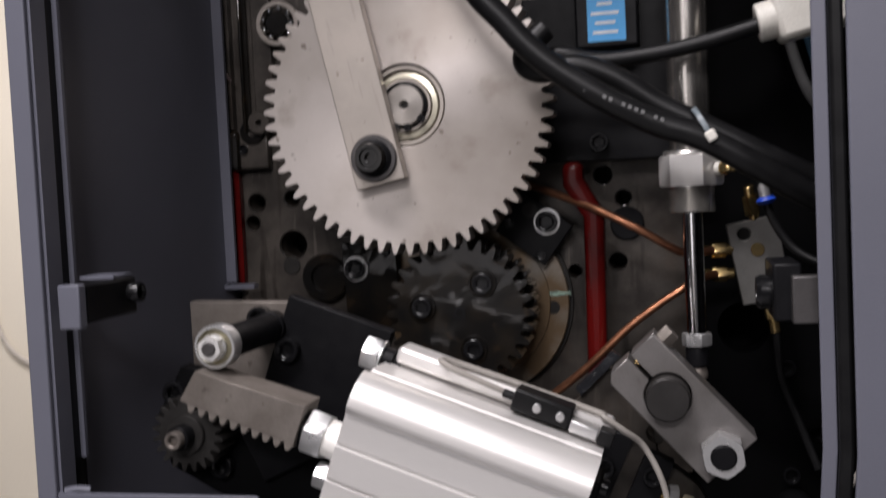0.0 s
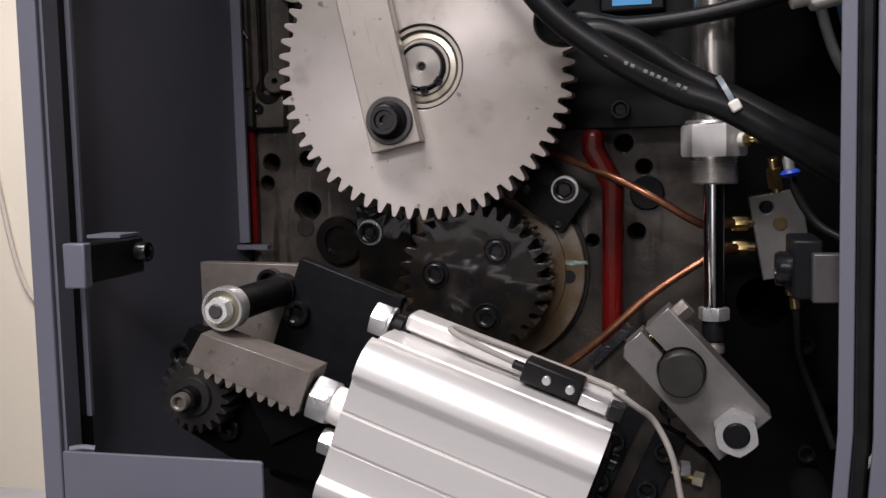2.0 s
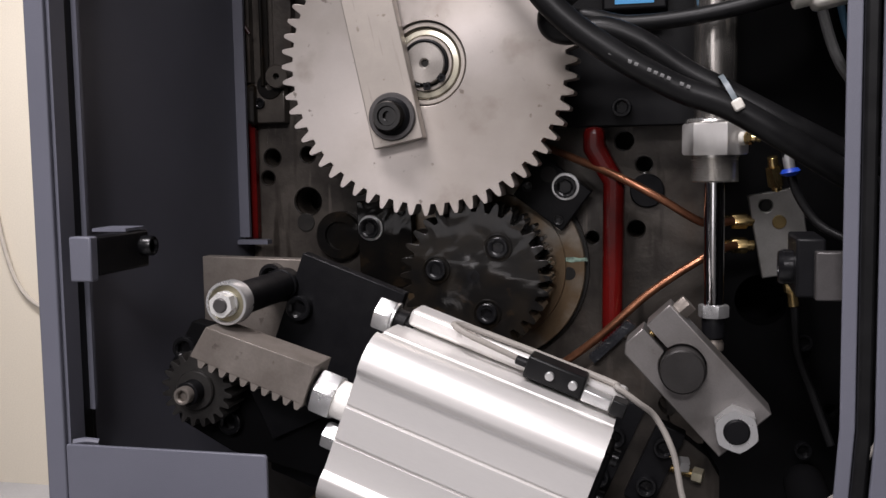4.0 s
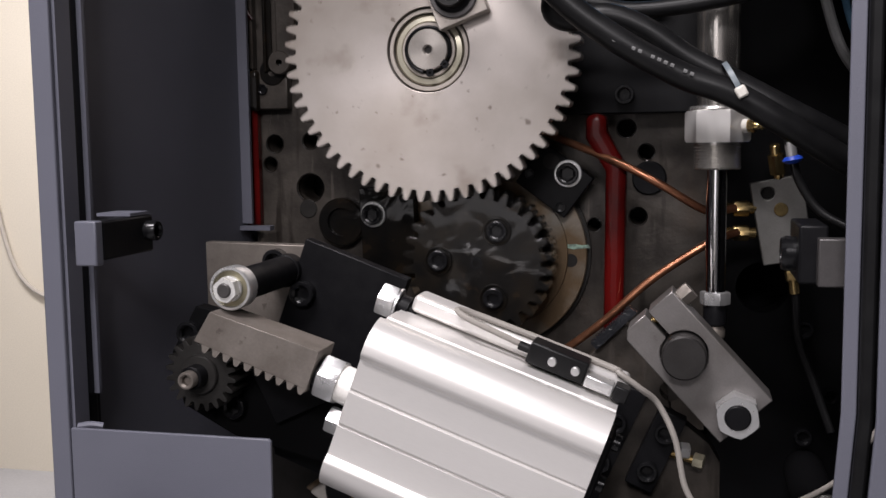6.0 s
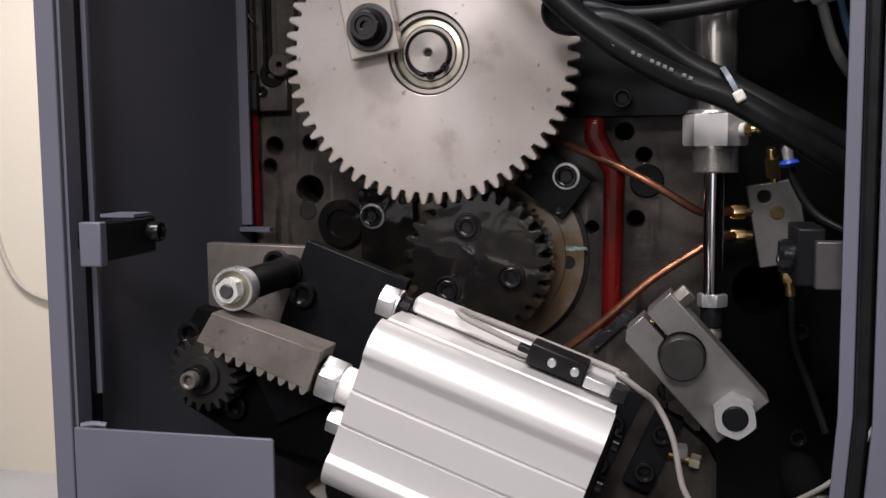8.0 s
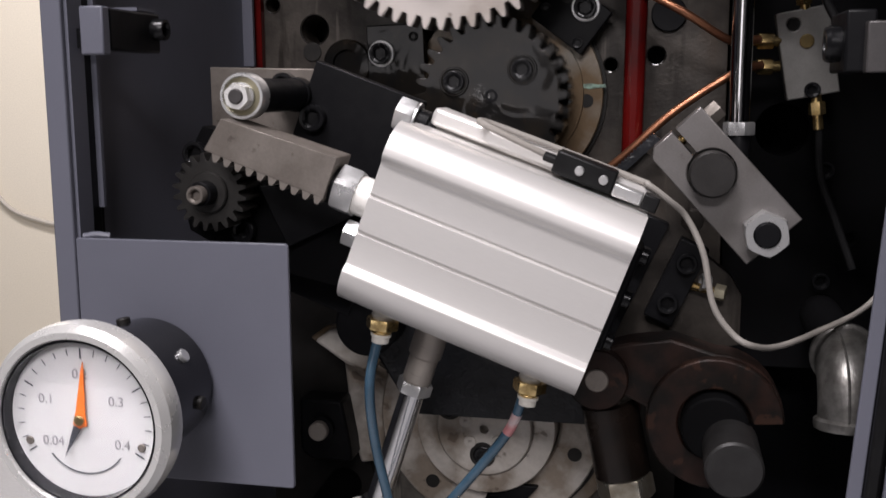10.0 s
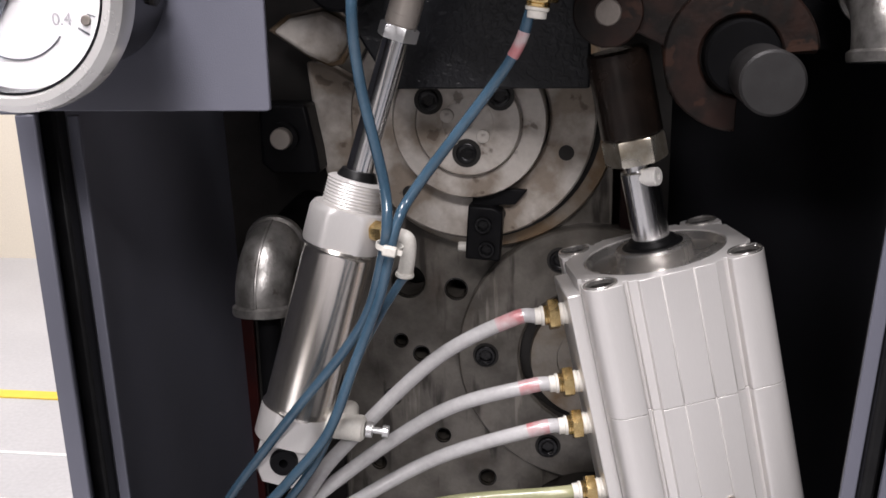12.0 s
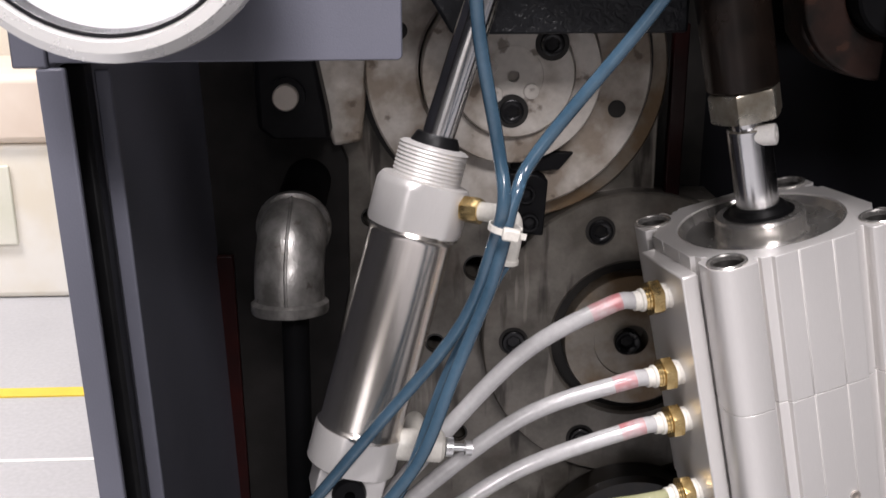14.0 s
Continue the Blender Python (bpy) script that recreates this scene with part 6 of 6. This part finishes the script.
nut(along((0.1525, 0.196, 1.0475), (0.10, 0.181, 1.0565)), 0.0115, 0.007, ZINC, stud=0.0, label="small zinc plated adjusting nut")
b = thing("adjusting_bolt", "small yellow zinc hexagon bolt", "bolt", along((0.148, 0.196, 1.0435), (0.19, 0.186, 1.0365)))
part("shank", rod(0.0032, -0.02, 0.010, 14), BRASS, b)
part("bolt_head", hexagon(0.0105, 0.009, 0.0165), material("pale_yellow_zinc", (0.62, 0.58, 0.44), 0.3, 0.7, (0.5, 0.46, 0.33), 80, 0.5, 0.05), b, "pale yellow hexagon head")
gr = thing("ratchet_strip", "black greasy toothed strip beside the clamp", "strip", face(0.084, 0.204, 1.124, 44))
part("strip_body", plate([(0.0, 0)] + [q for i in range(14) for q in ((0.003 * i, 0.006), (0.003 * i + 0.0015, 0.0075))] + [(0.042, 0)], 0.012), GREASE, gr)

# right side of the cavity: dark screws on the bed
for x, z in ((0.246, 1.122), (0.268, 1.066), (0.247, 1.03)):
    screw(face(x, YB, z), 0.0075, 0.008)

# ---- black cables above ----
def cable(points, r, label, mat=RUBBER):
    ob = thing("power_cable", label, "cable", None, "black cables")
    part("sheath", sweep(points, r, 18), mat, ob)
    return ob


c1 = cable([(-0.004, 0.152, 1.47), (0.0242, 0.15, 1.4262), (0.0434, 0.15, 1.404), (0.060, 0.15, 1.3842), (0.0801, 0.15, 1.3664), (0.1101, 0.15, 1.3457), (0.1465, 0.152, 1.3252), (0.1788, 0.152, 1.3125), (0.217, 0.155, 1.2896), (0.262, 0.17, 1.262), (0.31, 0.2, 1.24)], 0.0092, "thick black power cable with white print")
c2 = cable([(0.0691, 0.178, 1.40), (0.0557, 0.174, 1.386), (0.0550, 0.172, 1.3745), (0.0660, 0.1717, 1.3688), (0.093, 0.1717, 1.3705), (0.1193, 0.1717, 1.3600), (0.1499, 0.1717, 1.3385), (0.1788, 0.170, 1.3225), (0.2187, 0.17, 1.300), (0.265, 0.18, 1.275), (0.31, 0.21, 1.25)], 0.0088, "thick black power cable crossing another")
c3 = cable([(0.052, 0.2, 1.372), (0.0743, 0.1946, 1.3831), (0.1065, 0.1946, 1.3764), (0.1457, 0.1946, 1.378), (0.1839, 0.1946, 1.3839), (0.23, 0.1946, 1.395)], 0.0062, "black cable leading to a white connector")
for i in range(13):
    t = i / 12
    x, z = 0.100 + 0.052 * t, 1.3500 - 0.0245 * t
    if i not in (1, 5, 10):
        part("print_bar", box(0, 0, 0, 0.0026, 0.0004, 0.0024), FADED_PRINT, c1, "faded white print", m=pose(x, 0.1412, z + 0.0005, 0, 22, 0))
tie = thing("cable_tie", "white cable tie round the black cables", "cable tie", pose(0.1815, 0.160, 1.3185, 0, 62, 0))
part("band", lathe([(0.0170, -0.0018), (0.0178, -0.0018), (0.0178, 0.0018), (0.0170, 0.0018)], 36), material("pale_blue_tie", (0.16, 0.19, 0.21), 0.4), tie)
part("tie_head", box(0.006, -0.0185, 0, 0.008, 0.006, 0.0075), WHITE_PLASTIC, tie, bevel=0.0015)
con = thing("white_connector", "white plastic connector housing on a black cable", "connector", pose(0.258, 0.195, 1.402, 0, -12, 0))
part("housing", box(0, 0, 0, 0.052, 0.03, 0.036), WHITE_PLASTIC, con, bevel=0.004)
part("collar", rod(0.014, -0.008, 0.006, 24, 0.001), WHITE_PLASTIC, con, m=pose(-0.03, 0, 0, 0, 90, 0))
for pts, r, mat, lab in (([(0.236, 0.27, 1.45), (0.25, 0.265, 1.39), (0.262, 0.26, 1.35), (0.28, 0.25, 1.32)], 0.0042, DIM_HOSE, "grey white hose coloured dim for the dark around it"),
                         ([(0.255, 0.28, 1.45), (0.268, 0.275, 1.38), (0.285, 0.27, 1.33)], 0.003, BLUE_TUBE, "thin blue hose in the dark")):
    h = thing("thin_hose", lab, "hose")
    part("tube", sweep(pts, r, 10), mat, h)


# ---- what moves ----
TURN = [(0.0, 0), (3.2, 0), (4.0, 0), (4.3, 8), (4.6, 28), (5.0, 64), (5.3, 95), (5.5, 117), (5.7, 142), (6.1, 197), (6.3, 227), (6.5, 256), (6.7, 285), (6.9, 313), (7.2, 356),
        (7.6, 402), (8.2, 468), (8.8, 540), (9.3, 612), (9.5, 647), (9.7, 674), (10.2, 742), (14.0, 1250)]


def turned_at(t):
    """Degrees that the big gear has turned clockwise."""
    return float(np.interp(t, [a for a, _ in TURN], [b for _, b in TURN]))


def motions():
    times = [round(0.2 * i, 2) for i in range(71)]
    far = Vector((-0.173, 0, 1.782))
    walk(big_gear, [(t, face(GC.x, YG, GC.z, -turned_at(t))) for t in times])
    walk(driven, [(t, face(DC.x, YG + 0.013, DC.z, 2 * turned_at(t))) for t in times])
    rows = []
    for t in times:
        a = radians(REST - turned_at(t))
        p = Vector((GC.x + PIN * math.cos(a), 0, GC.z + PIN * math.sin(a)))
        d = far - p
        rows.append((t, face(p.x, YG - 0.003, p.z, -math.degrees(math.atan2(d.x, d.z)))))
    walk(con_rod, rows)


motions()
